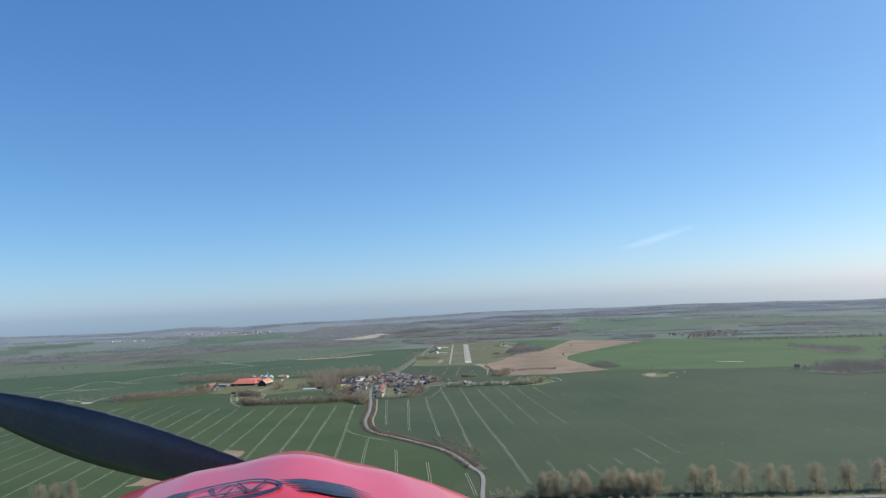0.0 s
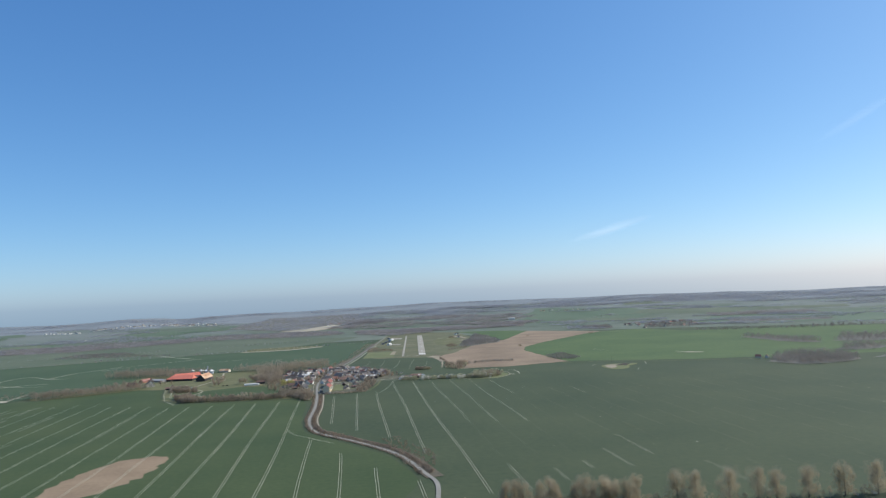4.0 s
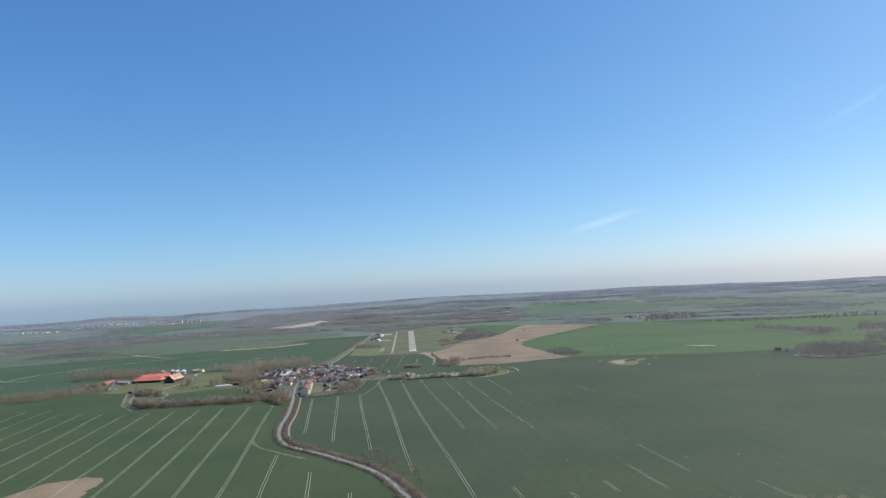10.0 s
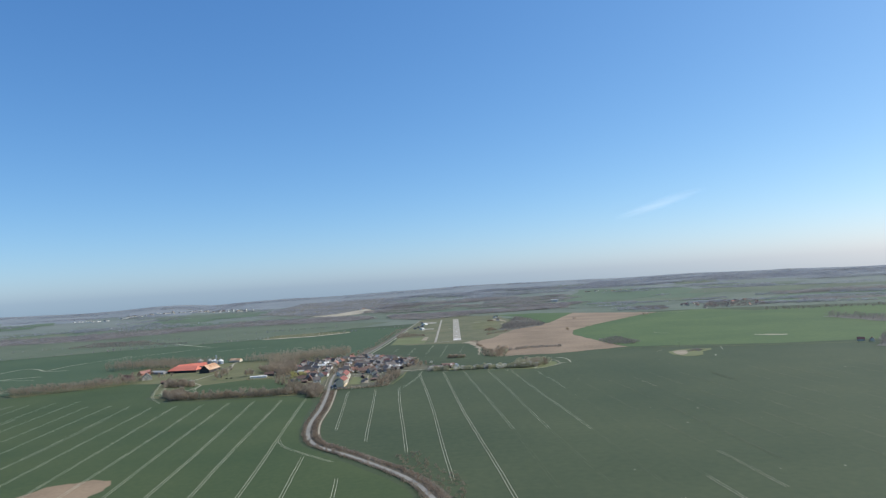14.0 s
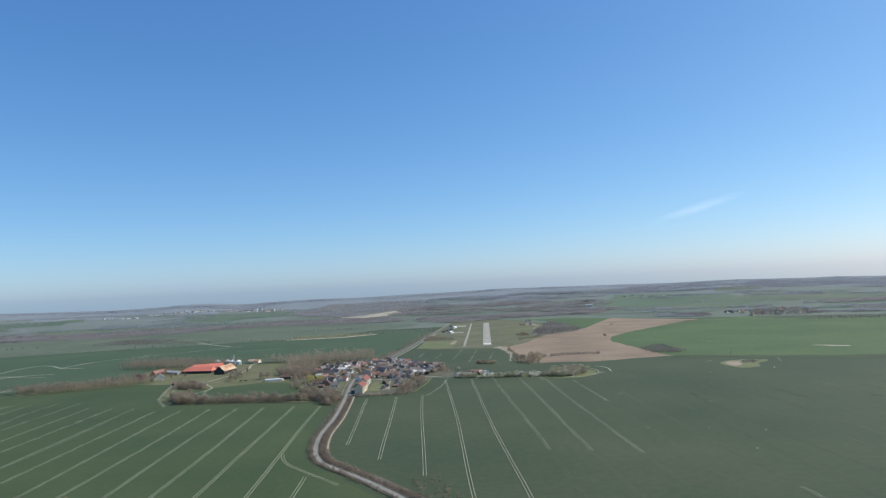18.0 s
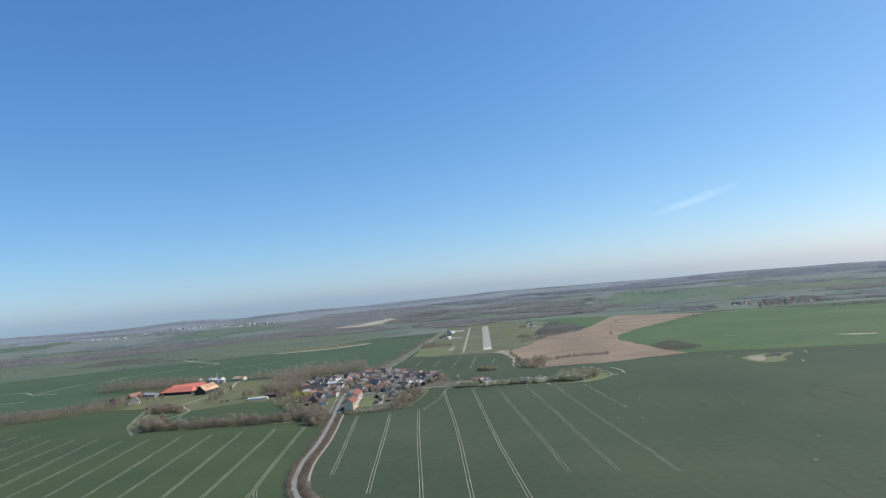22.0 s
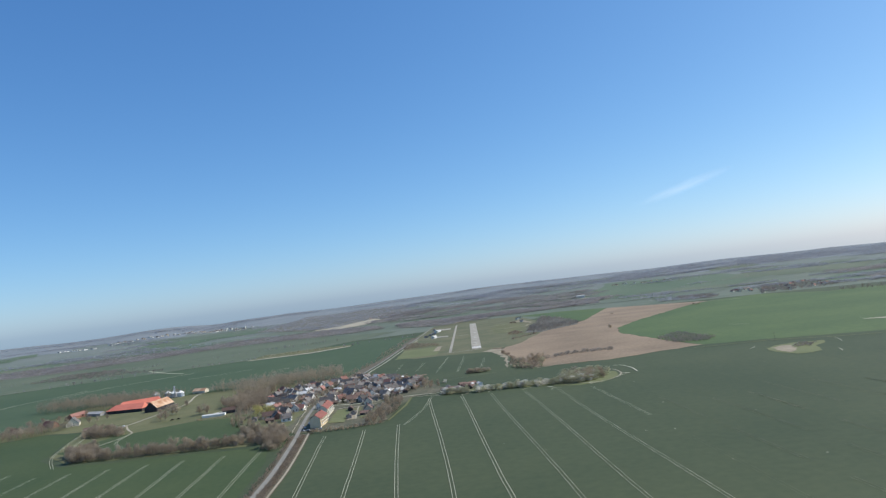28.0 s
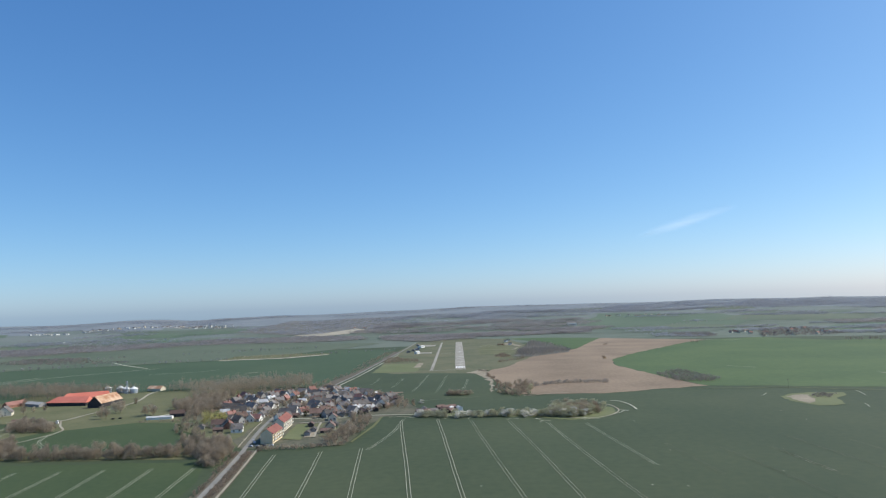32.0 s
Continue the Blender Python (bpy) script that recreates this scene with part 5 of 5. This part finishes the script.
def silo(r, h):
    top = tagged(new("silo"), "round silver grain silo with a conical roof", "silo", "silos of the farm")
    bm = bmesh.new()
    bmesh.ops.create_cone(bm, cap_ends=True, segments=24, radius1=r, radius2=r, depth=h, matrix=Matrix.Translation((0, 0, h / 2)))
    part("shell", bm, M["steel"], top)
    for k in range(4):
        bm = bmesh.new()
        bmesh.ops.create_cone(bm, cap_ends=True, segments=24, radius1=r + 0.09, radius2=r + 0.09, depth=0.16, matrix=Matrix.Translation((0, 0, h * (k + 1) / 5)))
        part("hoop", bm, M["steel"], top)
    bm = bmesh.new()
    bmesh.ops.create_cone(bm, cap_ends=True, segments=24, radius1=r + 0.35, radius2=0.5, depth=r * 0.62, matrix=Matrix.Translation((0, 0, h + r * 0.31)))
    part("roof", bm, M["white_paint"], top)
    bm = bmesh.new()
    bmesh.ops.create_cone(bm, cap_ends=True, segments=10, radius1=0.5, radius2=0.4, depth=0.9, matrix=Matrix.Translation((0, 0, h + r * 0.62 + 0.4)))
    part("vent", bm, M["steel"], top)
    bm = bmesh.new()
    for s in (-0.25, 0.25):
        box(bm, s - 0.04, -r - 0.3, 0, s + 0.04, -r - 0.2, h + 0.6)
    for k in range(int(h / 0.5)):
        box(bm, -0.25, -r - 0.28, 0.3 + k * 0.5, 0.25, -r - 0.22, 0.36 + k * 0.5)
    part("ladder", bm, M["steel"], top)
    return top


s0 = silo(5.6, 6.5)
s0.matrix_basis = pose(-538, 1718, 0.1)
for x, y in ((-516, 1714), (-502, 1704), (-488, 1699)):
    copy_thing(s0, pose(x, y, 0.1))
tower = tagged(new("grain_elevator"), "slim steel elevator tower between the silos", "tower")
bm = bmesh.new()
for sx in (-1, 1):
    for sy in (-1, 1):
        box(bm, sx - 0.12, sy - 0.12, 0, sx + 0.12, sy + 0.12, 17)
for k in range(8):
    box(bm, -1, -1.1, 1.9 * (k + 1), 1, -0.95, 1.9 * (k + 1) + 0.15)
    box(bm, -1.1, -1, 1.9 * (k + 1), -0.95, 1, 1.9 * (k + 1) + 0.15)
part("frame", bm, M["steel"], tower)
bm = bmesh.new()
box(bm, -0.45, -0.45, 0, 0.45, 0.45, 18)
box(bm, -1.1, -1.1, 17.2, 1.1, 1.1, 19)
part("head", bm, M["steel"], tower)
tower.matrix_basis = pose(-494, 1690, 0.1)

gable_house("farm_hut", "small white hut beside the farm track", "shed", 3, 3.6, 2.4, 0.8, M["wall_white"], M["roof_pale"], chimney=False, windows=False).matrix_basis = pose(-445, 1431, 0.2, 0, 0, 20)

# fence along the road
fence = tagged(new("fence"), "low wooden post and rail fence beside the road", "fence")
line = smooth_line([(x - 6.5, y) for x, y in VILLAGE_ROAD if 1262 < y < 1400], 4.0)
post = bmesh.new()
box(post, -0.13, -0.13, -0.2, 0.13, 0.13, 1.35)
post_mesh = part("post", post, M["wall_cream"], fence).data
fence.children[0].location = (*line[0], 0.5)
for (ax, ay), (bx, by) in zip(line, line[1:]):
    ob = new("post", post_mesh)
    ob.parent, ob.location = fence, (bx, by, 0.5)
    d = Vector((bx - ax, by - ay, 0))
    side = Vector((-d.y, d.x, 0)).normalized() * 0.04
    bm = bmesh.new()
    for z in (1.0, 1.5):
        low = [bm.verts.new(Vector((px, py, z)) + side * s) for px, py, s in ((ax, ay, -1), (bx, by, -1), (bx, by, 1), (ax, ay, 1))]
        high = [bm.verts.new(v.co + Vector((0, 0, 0.12))) for v in low]
        bm.faces.new(low[::-1])
        bm.faces.new(high)
        for i in range(4):
            bm.faces.new((low[i], low[(i + 1) % 4], high[(i + 1) % 4], high[i]))
    part("rail", bm, M["wall_cream"], fence)

# airfield buildings
HANGARS = [
    gable_house("hangar", "white metal hangar of the airfield", "hangar", 12, 16, 3.8, 1.8, M["wall_white"], M["roof_pale"], chimney=False, windows=False),
    gable_house("airfield_house", "dark low house of the airfield", "house", 9, 14, 2.8, 2.2, M["wall_grey"], M["roof_grey"]),
    gable_house("airfield_house", "small white house of the airfield", "house", 9, 12, 4.2, 2.2, M["wall_white"], M["roof_pale"]),
]
place(HANGARS, [(-120, 2350, 10, 1), (-104, 2440, 20, 1), (-96, 2300, -35, 2), (-112, 2400, 0, 1), (-98, 2520, -35, 0), (-112, 2600, 0, 1)], "buildings of the airfield")
FAR = [
    gable_house("far_house", "small far house with pale walls", "house", 8, 10, 3.2, 3.4, M["wall_cream"], M["roof_brown"], chimney=False, windows=False),
    gable_house("far_house", "small far cream house with a red roof", "house", 8, 10, 3.2, 3.4, M["wall_cream"], M["roof_red"], chimney=False, windows=False),
    gable_house("far_block", "far white block on the hillside", "building", 8, 16, 4.5, 1.6, M["white_paint"], M["wall_grey"], chimney=False, windows=False),
    gable_house("far_block", "far white building among trees", "building", 8, 10, 3.6, 2.5, M["white_paint"], M["roof_grey"], chimney=False, windows=False),
]
far_hall = gable_house("far_hall", "wide white hall at the edge of the far wood", "building", 14, 34, 8.0, 2.0, M["white_paint"], M["roof_pale"], chimney=False, windows=False)
far_hall.matrix_basis = pose(468, 3474, float(hgt(468, 3474)) + 0.2, 0, 0, 80)
far = [(-1189, 3410, 20, 3), (-1560, 3330, 40, 3), (140, 2650, 30, 3), (150, 2690, 10, 0), (142, 2518, 85, 3)]
for k in range(84):
    t = HR.random()
    x = -1760 + 620 * t + HR.uniform(-30, 30)
    far.append((x, 3840 + 330 * math.sin(t * 2.6) * 0.75 + HR.uniform(-40, 70), 60 + HR.uniform(-25, 25), HR.choice((2, 3, 3, 0))))
for k in range(12):
    far.append((-1960 + 16 * k + HR.uniform(-8, 8), 3755 + HR.uniform(-14, 14), 60, HR.choice((2, 3, 3))))
for k in range(30):
    far.append((800 + HR.uniform(0, 260), 2500 + HR.uniform(0, 340), HR.uniform(0, 180), HR.choice((0, 1, 1, 0, 0, 0, 1))))
for k in range(11):
    far.append((690 + 25 * k + HR.uniform(-12, 12), 3900 - 10 * k + HR.uniform(-30, 30), HR.choice((-40, 50)) + HR.uniform(-15, 15), HR.choice((3, 3, 0))))
for k in range(10):
    far.append((-420 + HR.uniform(-60, 90), 3680 + HR.uniform(-30, 40), HR.uniform(0, 180), HR.choice((1, 0, 3))))
place(FAR, far, "buildings in the distance")


HAMLET = [gable_house("farm_cottage", "cream cottage with a red-brown roof beside the wood", "house", 7, 11, 2.8, 3.4, M["wall_cream"], M["roof_red"], windows=False)]
place(HAMLET, [(690, 1446, 62, 0), (703, 1436, 152, 0)], "cottages beside the wood")


def utility_pole(x, y, h):
    """A wooden pole with a crossarm and its insulators."""
    top = tagged(new("utility_pole"), "dark wooden utility pole at the field's edge", "pole")
    bm = bmesh.new()
    limb(bm, (0, 0, -0.3), (0, 0, h), 0.17, 0.12, 8)
    part("pole", bm, M["wall_timber"], top)
    bm = bmesh.new()
    box(bm, -1.1, -0.08, h - 0.75, 1.1, 0.08, h - 0.58)
    part("crossarm", bm, M["wall_timber"], top)
    for px in (-0.95, 0, 0.95):
        bm = bmesh.new()
        limb(bm, (px, 0, h - 0.58), (px, 0, h - 0.33), 0.07, 0.05, 6)
        part("insulator", bm, M["white_paint"], top)
    top.matrix_basis = pose(x, y, 0.1, 0, 0, 25)


utility_pole(408, 1519, 11)


# ---- cars ----
def car(paint, label):
    top = tagged(new("car"), label, "car", "parked cars")
    bm = bmesh.new()
    prof = [(-2.1, 0.35), (2.1, 0.35), (2.15, 0.75), (1.2, 0.92), (0.6, 1.42), (-1.3, 1.45), (-2.0, 0.95)]
    a = [bm.verts.new((-0.85, py, pz)) for py, pz in prof]
    b = [bm.verts.new((0.85, py, pz)) for py, pz in prof]
    for i in range(len(prof)):
        j = (i + 1) % len(prof)
        bm.faces.new((a[i], b[i], b[j], a[j]))
    bm.faces.new(a)
    bm.faces.new(b[::-1])
    bmesh.ops.recalc_face_normals(bm, faces=bm.faces[:])
    part("body", bm, paint, top)
    for sx in (-1, 1):
        bm = bmesh.new()
        box(bm, sx * 0.86 - 0.02, -1.2, 0.98, sx * 0.86 + 0.02, 0.6, 1.34)
        part("window", bm, M["window"], top)
        for sy in (-1.3, 1.3):
            bm = bmesh.new()
            bmesh.ops.create_cone(bm, cap_ends=True, segments=12, radius1=0.32, radius2=0.32, depth=0.2, matrix=Matrix.Translation((sx * 0.8, sy, 0.32)) @ Matrix.Rotation(math.pi / 2, 4, "Y"))
            part("wheel", bm, M["rubber"], top)
    return top


c0 = car(M["car_paint"], "small parked car beside the road")
dark_car = car(M["rubber"], "black car parked on the farm meadow")
dark_car.matrix_basis = pose(-390, 1447, 0.3, 0, 0, 80)
copy_thing(dark_car, pose(-383, 1450, 0.3, 0, 0, 75))
c0.matrix_basis = pose(-176, 1268, 0.22, 0, 0, 80)
for x, y, r in ((-177, 1284, 8), (-181, 1293, 8), (-178, 1306, 8), (-179, 1316, 8), (-167, 1261, 60), (-170, 1267, 85), (-164, 1268, 80), (-158, 1269, 95), (-186, 1440, 7), (-214, 1500, 5), (-196, 1600, 10), (-150, 1405, 100), (-120, 1408, 90), (-112, 1409, 90), (-36, 1430, 40), (-30, 1436, 70), (112, 571, 92)):
    copy_thing(c0, pose(x, y, 0.37 if x == 112 else 0.24, 0, 0, r))

# ---- wisp of cloud ----
cloud = bpy.data.materials.new("cirrus")
cloud.use_nodes = True
cn = cloud.node_tree
tc, noi, rmp = cn.nodes.new("ShaderNodeTexCoord"), cn.nodes.new("ShaderNodeTexNoise"), cn.nodes.new("ShaderNodeValToRGB")
mp = cn.nodes.new("ShaderNodeMapping")
mp.inputs["Scale"].default_value = (0.006, 0.03, 0.03)
noi.inputs["Scale"].default_value, noi.inputs["Detail"].default_value = 1.0, 6
cn.links.new(tc.outputs["Object"], mp.inputs["Vector"])
cn.links.new(mp.outputs[0], noi.inputs["Vector"])
grad = cn.nodes.new("ShaderNodeTexGradient")
grad.gradient_type = "SPHERICAL"
mp2 = cn.nodes.new("ShaderNodeMapping")
mp2.inputs["Scale"].default_value = (1 / 300, 1 / 34, 0)
cn.links.new(tc.outputs["Object"], mp2.inputs["Vector"])
cn.links.new(mp2.outputs[0], grad.inputs["Vector"])
mul = cn.nodes.new("ShaderNodeMath")
mul.operation = "MULTIPLY"
cn.links.new(grad.outputs["Fac"], mul.inputs[0])
cn.links.new(noi.outputs["Fac"], mul.inputs[1])
rmp.color_ramp.elements[0].position, rmp.color_ramp.elements[1].position = 0.02, 0.75
rmp.color_ramp.elements[1].color = (0.33, 0.33, 0.33, 1)
cn.links.new(mul.outputs[0], rmp.inputs[0])
cb = cn.nodes["Principled BSDF"]
# the wisp glows by itself, in place of sunlight scattered in it
cb.inputs["Emission Color"].default_value, cb.inputs["Emission Strength"].default_value = (0.93, 0.96, 1.0, 1), 0.9
cb.inputs["Base Color"].default_value = (0.9, 0.9, 0.9, 1)
cb.inputs["Roughness"].default_value = 1.0
cb.inputs["Transmission Weight"].default_value = 0.0
cn.links.new(rmp.outputs[0], cb.inputs["Alpha"])
bm = bmesh.new()
bmesh.ops.create_grid(bm, x_segments=24, y_segments=6, size=1, matrix=Matrix.Diagonal((300, 38, 1, 1)))
for v in bm.verts:
    v.co.z = 6 * math.sin(v.co.x * 0.02)
tagged(part("cirrus_cloud", bm, cloud), "thin white wisp of cirrus in the blue sky", "cloud", kind="structure").matrix_basis = pose(1306, 4523, 528, 88, 0, -17) @ pose(0, 0, 0, 0, 0, 15)

bm = bmesh.new()
bmesh.ops.create_grid(bm, x_segments=24, y_segments=6, size=1, matrix=Matrix.Diagonal((300, 38, 1, 1)))
for v in bm.verts:
    v.co.z = 5 * math.sin(v.co.x * 0.016)
faint = cloud.copy()
for node in faint.node_tree.nodes:
    if node.bl_idname == "ShaderNodeValToRGB":
        node.color_ramp.elements[1].color = (0.12, 0.12, 0.12, 1)
tagged(part("cirrus_cloud", bm, faint), "faint slanting wisp of cirrus high in the blue sky", "cloud", kind="structure").matrix_basis = pose(2700, 3985, 1096, 82, 0, -34) @ pose(0, 0, 0, 0, 0, 29)


# ---- the aircraft's nose, where the flight begins, shaped to fit the first view ----
M["red_paint"] = mat("red_paint", (0.64, 0.045, 0.052), (0.7, 0.062, 0.068), 2, 30, rough=0.28, coat=0.6)
M["decal"] = mat("decal", (0.030, 0.034, 0.050), (0.050, 0.055, 0.075), 5, 60, rough=0.4)
M["blade"] = mat("blade", (0.085, 0.09, 0.102), (0.12, 0.126, 0.14), 8, 90, rough=0.42)
M["panel_grey"] = mat("panel_grey", (0.300, 0.320, 0.350), (0.360, 0.380, 0.410), 4, 60, rough=0.55)
M["black_trim"] = mat("black_trim", (0.006, 0.006, 0.007), (0.014, 0.014, 0.015), 6, 80, rough=0.8)
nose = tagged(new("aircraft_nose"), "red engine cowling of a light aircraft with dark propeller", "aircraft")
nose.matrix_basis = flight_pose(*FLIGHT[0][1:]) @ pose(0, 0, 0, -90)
# the nose's axes are the camera's at the start: x right, y ahead, z up, its eye at the origin
# sections and profile are fitted to the outline seen from the camera
SECTIONS = ((0.95, -0.235, -0.440, 0.50), (1.2, -0.270, -0.425, 0.475), (1.45, -0.320, -0.440, 0.43), (1.65, -0.355, -0.492, 0.37), (1.85, -0.395, -0.565, 0.29), (2.0, -0.420, -0.640, 0.20))


def cowl_point(s, a):
    """A point of the cowling: s from the windscreen (0) to the spinner (1), a from -1 to 1 across."""
    ys = np.linspace(0, 1, len(SECTIONS))
    y, xc, top, hw = (float(np.interp(s, ys, [sec[i] for sec in SECTIONS])) for i in range(4))
    u = abs(1.25 * a)
    drop = float(np.interp(u, (0, 0.09, 0.16, 0.24, 0.32, 0.49, 0.69, 0.84, 1.0, 1.18, 1.25), (0, 0.003, 0.008, 0.017, 0.025, 0.037, 0.062, 0.086, 0.118, 0.18, 0.36)))
    return Vector((xc + hw * 1.25 * a, y, top - drop))


def cowl_patch(name, s0, s1, a0, a1, material, lift, ns=14, na=20, label="", thick=0.0):
    bm = bmesh.new()
    grid = []
    for i in range(ns + 1):
        rowv = []
        for j in range(na + 1):
            p = cowl_point(s0 + (s1 - s0) * i / ns, a0 + (a1 - a0) * j / na)
            rowv.append(bm.verts.new(p + Vector((0, 0, lift))))
        grid.append(rowv)
    for i in range(ns):
        for j in range(na):
            fc = bm.faces.new((grid[i][j], grid[i][j + 1], grid[i + 1][j + 1], grid[i + 1][j]))
            fc.smooth = True
    bmesh.ops.recalc_face_normals(bm, faces=bm.faces[:])
    ob = part(name, bm, material, nose, label)
    if thick:
        sol = ob.modifiers.new("thickness", "SOLIDIFY")
        sol.thickness, sol.offset = thick, -1
    return ob


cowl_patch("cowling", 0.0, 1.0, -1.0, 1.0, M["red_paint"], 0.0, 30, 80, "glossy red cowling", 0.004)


def cowl_band(points, width, closed=False):
    """A painted band along a line of (s, a) on the cowling."""
    bm = bmesh.new()
    n = len(points)
    last = first = None
    for i, (s, a) in enumerate(points):
        s0, a0 = points[(i - 1) % n if closed else max(i - 1, 0)]
        s1, a1 = points[(i + 1) % n if closed else min(i + 1, n - 1)]
        ds, da = (s1 - s0) * 1.05, (a1 - a0) * 0.7
        d = math.hypot(ds, da) or 1
        w = width[i] if isinstance(width, list) else width
        pair = [bm.verts.new(cowl_point(s + k * w * da / d / 1.05, 1.25 * (a - k * w * ds / d / 0.7)) + Vector((0, 0, 0.0035))) for k in (-0.5, 0.5)]
        if last:
            bm.faces.new((last[0], last[1], pair[1], pair[0]))
        first, last = first or pair, pair
    if closed:
        bm.faces.new((last[0], last[1], first[1], first[0]))
    bmesh.ops.recalc_face_normals(bm, faces=bm.faces[:])
    part("decal", bm, M["decal"], nose)


cowl_band([(0.228 + 0.04 * math.sin(t) - 0.12 * (0.125 * math.cos(t)), -0.15 + 0.125 * math.cos(t)) for t in (2 * math.pi * k / 40 for k in range(40))], 0.008, True)
for line in (((0.262, -0.21), (0.225, -0.19), (0.258, -0.16)), ((0.205, -0.16), (0.258, -0.14), (0.2, -0.10)), ((0.205, -0.09), (0.25, -0.06)), ((0.22, -0.24), (0.21, -0.14), (0.203, -0.07))):
    cowl_band(line, 0.006)
for k in range(5):
    w = [0.004, 0.012, 0.014, 0.010, 0.003]
    cowl_band([(0.238 - 0.011 * k + 0.006 * math.sin(q * 3), -0.03 + 0.012 * k + (0.19 - 0.012 * k) * q / 4 * 1.2) if q < 4 else (0.226 - 0.012 * k, 0.20 - 0.004 * k) for q in range(5)], w)
cowl_band([(0.232, -0.33), (0.252, -0.30), (0.262, -0.27)], [0.03, 0.02, 0.004])
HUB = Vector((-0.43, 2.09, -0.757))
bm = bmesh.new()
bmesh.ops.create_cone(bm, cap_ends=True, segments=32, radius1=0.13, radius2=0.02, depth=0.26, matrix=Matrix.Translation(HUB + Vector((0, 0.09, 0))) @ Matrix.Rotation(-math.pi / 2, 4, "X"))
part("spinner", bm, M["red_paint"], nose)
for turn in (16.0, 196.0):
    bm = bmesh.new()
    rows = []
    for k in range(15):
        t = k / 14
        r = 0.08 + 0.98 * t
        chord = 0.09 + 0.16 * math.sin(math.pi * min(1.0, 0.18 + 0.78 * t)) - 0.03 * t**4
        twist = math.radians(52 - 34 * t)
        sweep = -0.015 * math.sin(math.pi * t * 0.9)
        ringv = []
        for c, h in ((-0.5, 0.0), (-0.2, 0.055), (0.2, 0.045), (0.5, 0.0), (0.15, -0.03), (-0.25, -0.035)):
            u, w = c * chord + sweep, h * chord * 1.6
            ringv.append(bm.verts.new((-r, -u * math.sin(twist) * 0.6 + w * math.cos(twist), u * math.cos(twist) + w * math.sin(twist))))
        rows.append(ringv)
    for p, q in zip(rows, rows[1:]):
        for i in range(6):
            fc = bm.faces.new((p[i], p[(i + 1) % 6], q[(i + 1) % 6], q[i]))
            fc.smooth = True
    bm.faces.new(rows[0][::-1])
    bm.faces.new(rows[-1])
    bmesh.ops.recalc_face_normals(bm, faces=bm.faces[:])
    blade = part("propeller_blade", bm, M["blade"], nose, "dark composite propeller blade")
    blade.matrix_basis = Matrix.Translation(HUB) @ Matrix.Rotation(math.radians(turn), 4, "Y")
bm = bmesh.new()
arc = []
for k in range(33):
    p = cowl_point(0.0, -1 + 2 * k / 32)
    arc.append(p)
for lo, hi in zip(arc, arc[1:]):
    v = [bm.verts.new(q) for q in (lo + Vector((0, -0.08, -0.02)), hi + Vector((0, -0.08, -0.02)), hi + Vector((0, 0.01, 0.004)), lo + Vector((0, 0.01, 0.004)))]
    bm.faces.new(v)
bmesh.ops.remove_doubles(bm, verts=bm.verts[:], dist=0.0005)
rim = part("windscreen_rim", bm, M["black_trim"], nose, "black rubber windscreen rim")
sol = rim.modifiers.new("thickness", "SOLIDIFY")
sol.thickness = 0.02
bm = bmesh.new()
grid = [[bm.verts.new((-0.235 + 0.46 * math.sin(a * math.pi / 2) * (1 - 0.12 * i / 6), 0.86 - 0.30 * i / 6, -0.47 - 0.02 * i / 6 - 0.30 * (1 - max(0.0, math.cos(a * math.pi / 2)) ** 0.75))) for a in (-0.95 + 1.9 * j / 24 for j in range(25))] for i in range(7)]
for i in range(6):
    for j in range(24):
        fc = bm.faces.new((grid[i][j], grid[i][j + 1], grid[i + 1][j + 1], grid[i + 1][j]))
        fc.smooth = True
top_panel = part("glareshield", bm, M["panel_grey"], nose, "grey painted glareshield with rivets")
sol = top_panel.modifiers.new("thickness", "SOLIDIFY")
sol.thickness = 0.003
for k in range(8):
    for line in range(2):
        bm = bmesh.new()
        bmesh.ops.create_uvsphere(bm, u_segments=8, v_segments=5, radius=0.0045, matrix=Matrix.Translation((-0.46 + 0.03 * k - 0.02 * line, 0.80 - 0.028 * k - 0.03 * line, -0.515 - 0.004 * abs(4 - k) + 0.012 * min(k, 5) / 5)))
        ob = part("rivet", bm, M["steel"], top_panel)
bm = bmesh.new()
bmesh.ops.create_cone(bm, cap_ends=True, segments=32, radius1=0.055, radius2=0.055, depth=0.10, matrix=Matrix.Translation((-0.50, 0.62, -0.42)) @ Matrix.Rotation(math.pi / 2, 4, "X"))
bmesh.ops.bevel(bm, geom=[e for e in bm.edges if len(e.link_faces) == 2 and e.calc_face_angle(0) > 1], offset=0.006, segments=2, affect="EDGES")
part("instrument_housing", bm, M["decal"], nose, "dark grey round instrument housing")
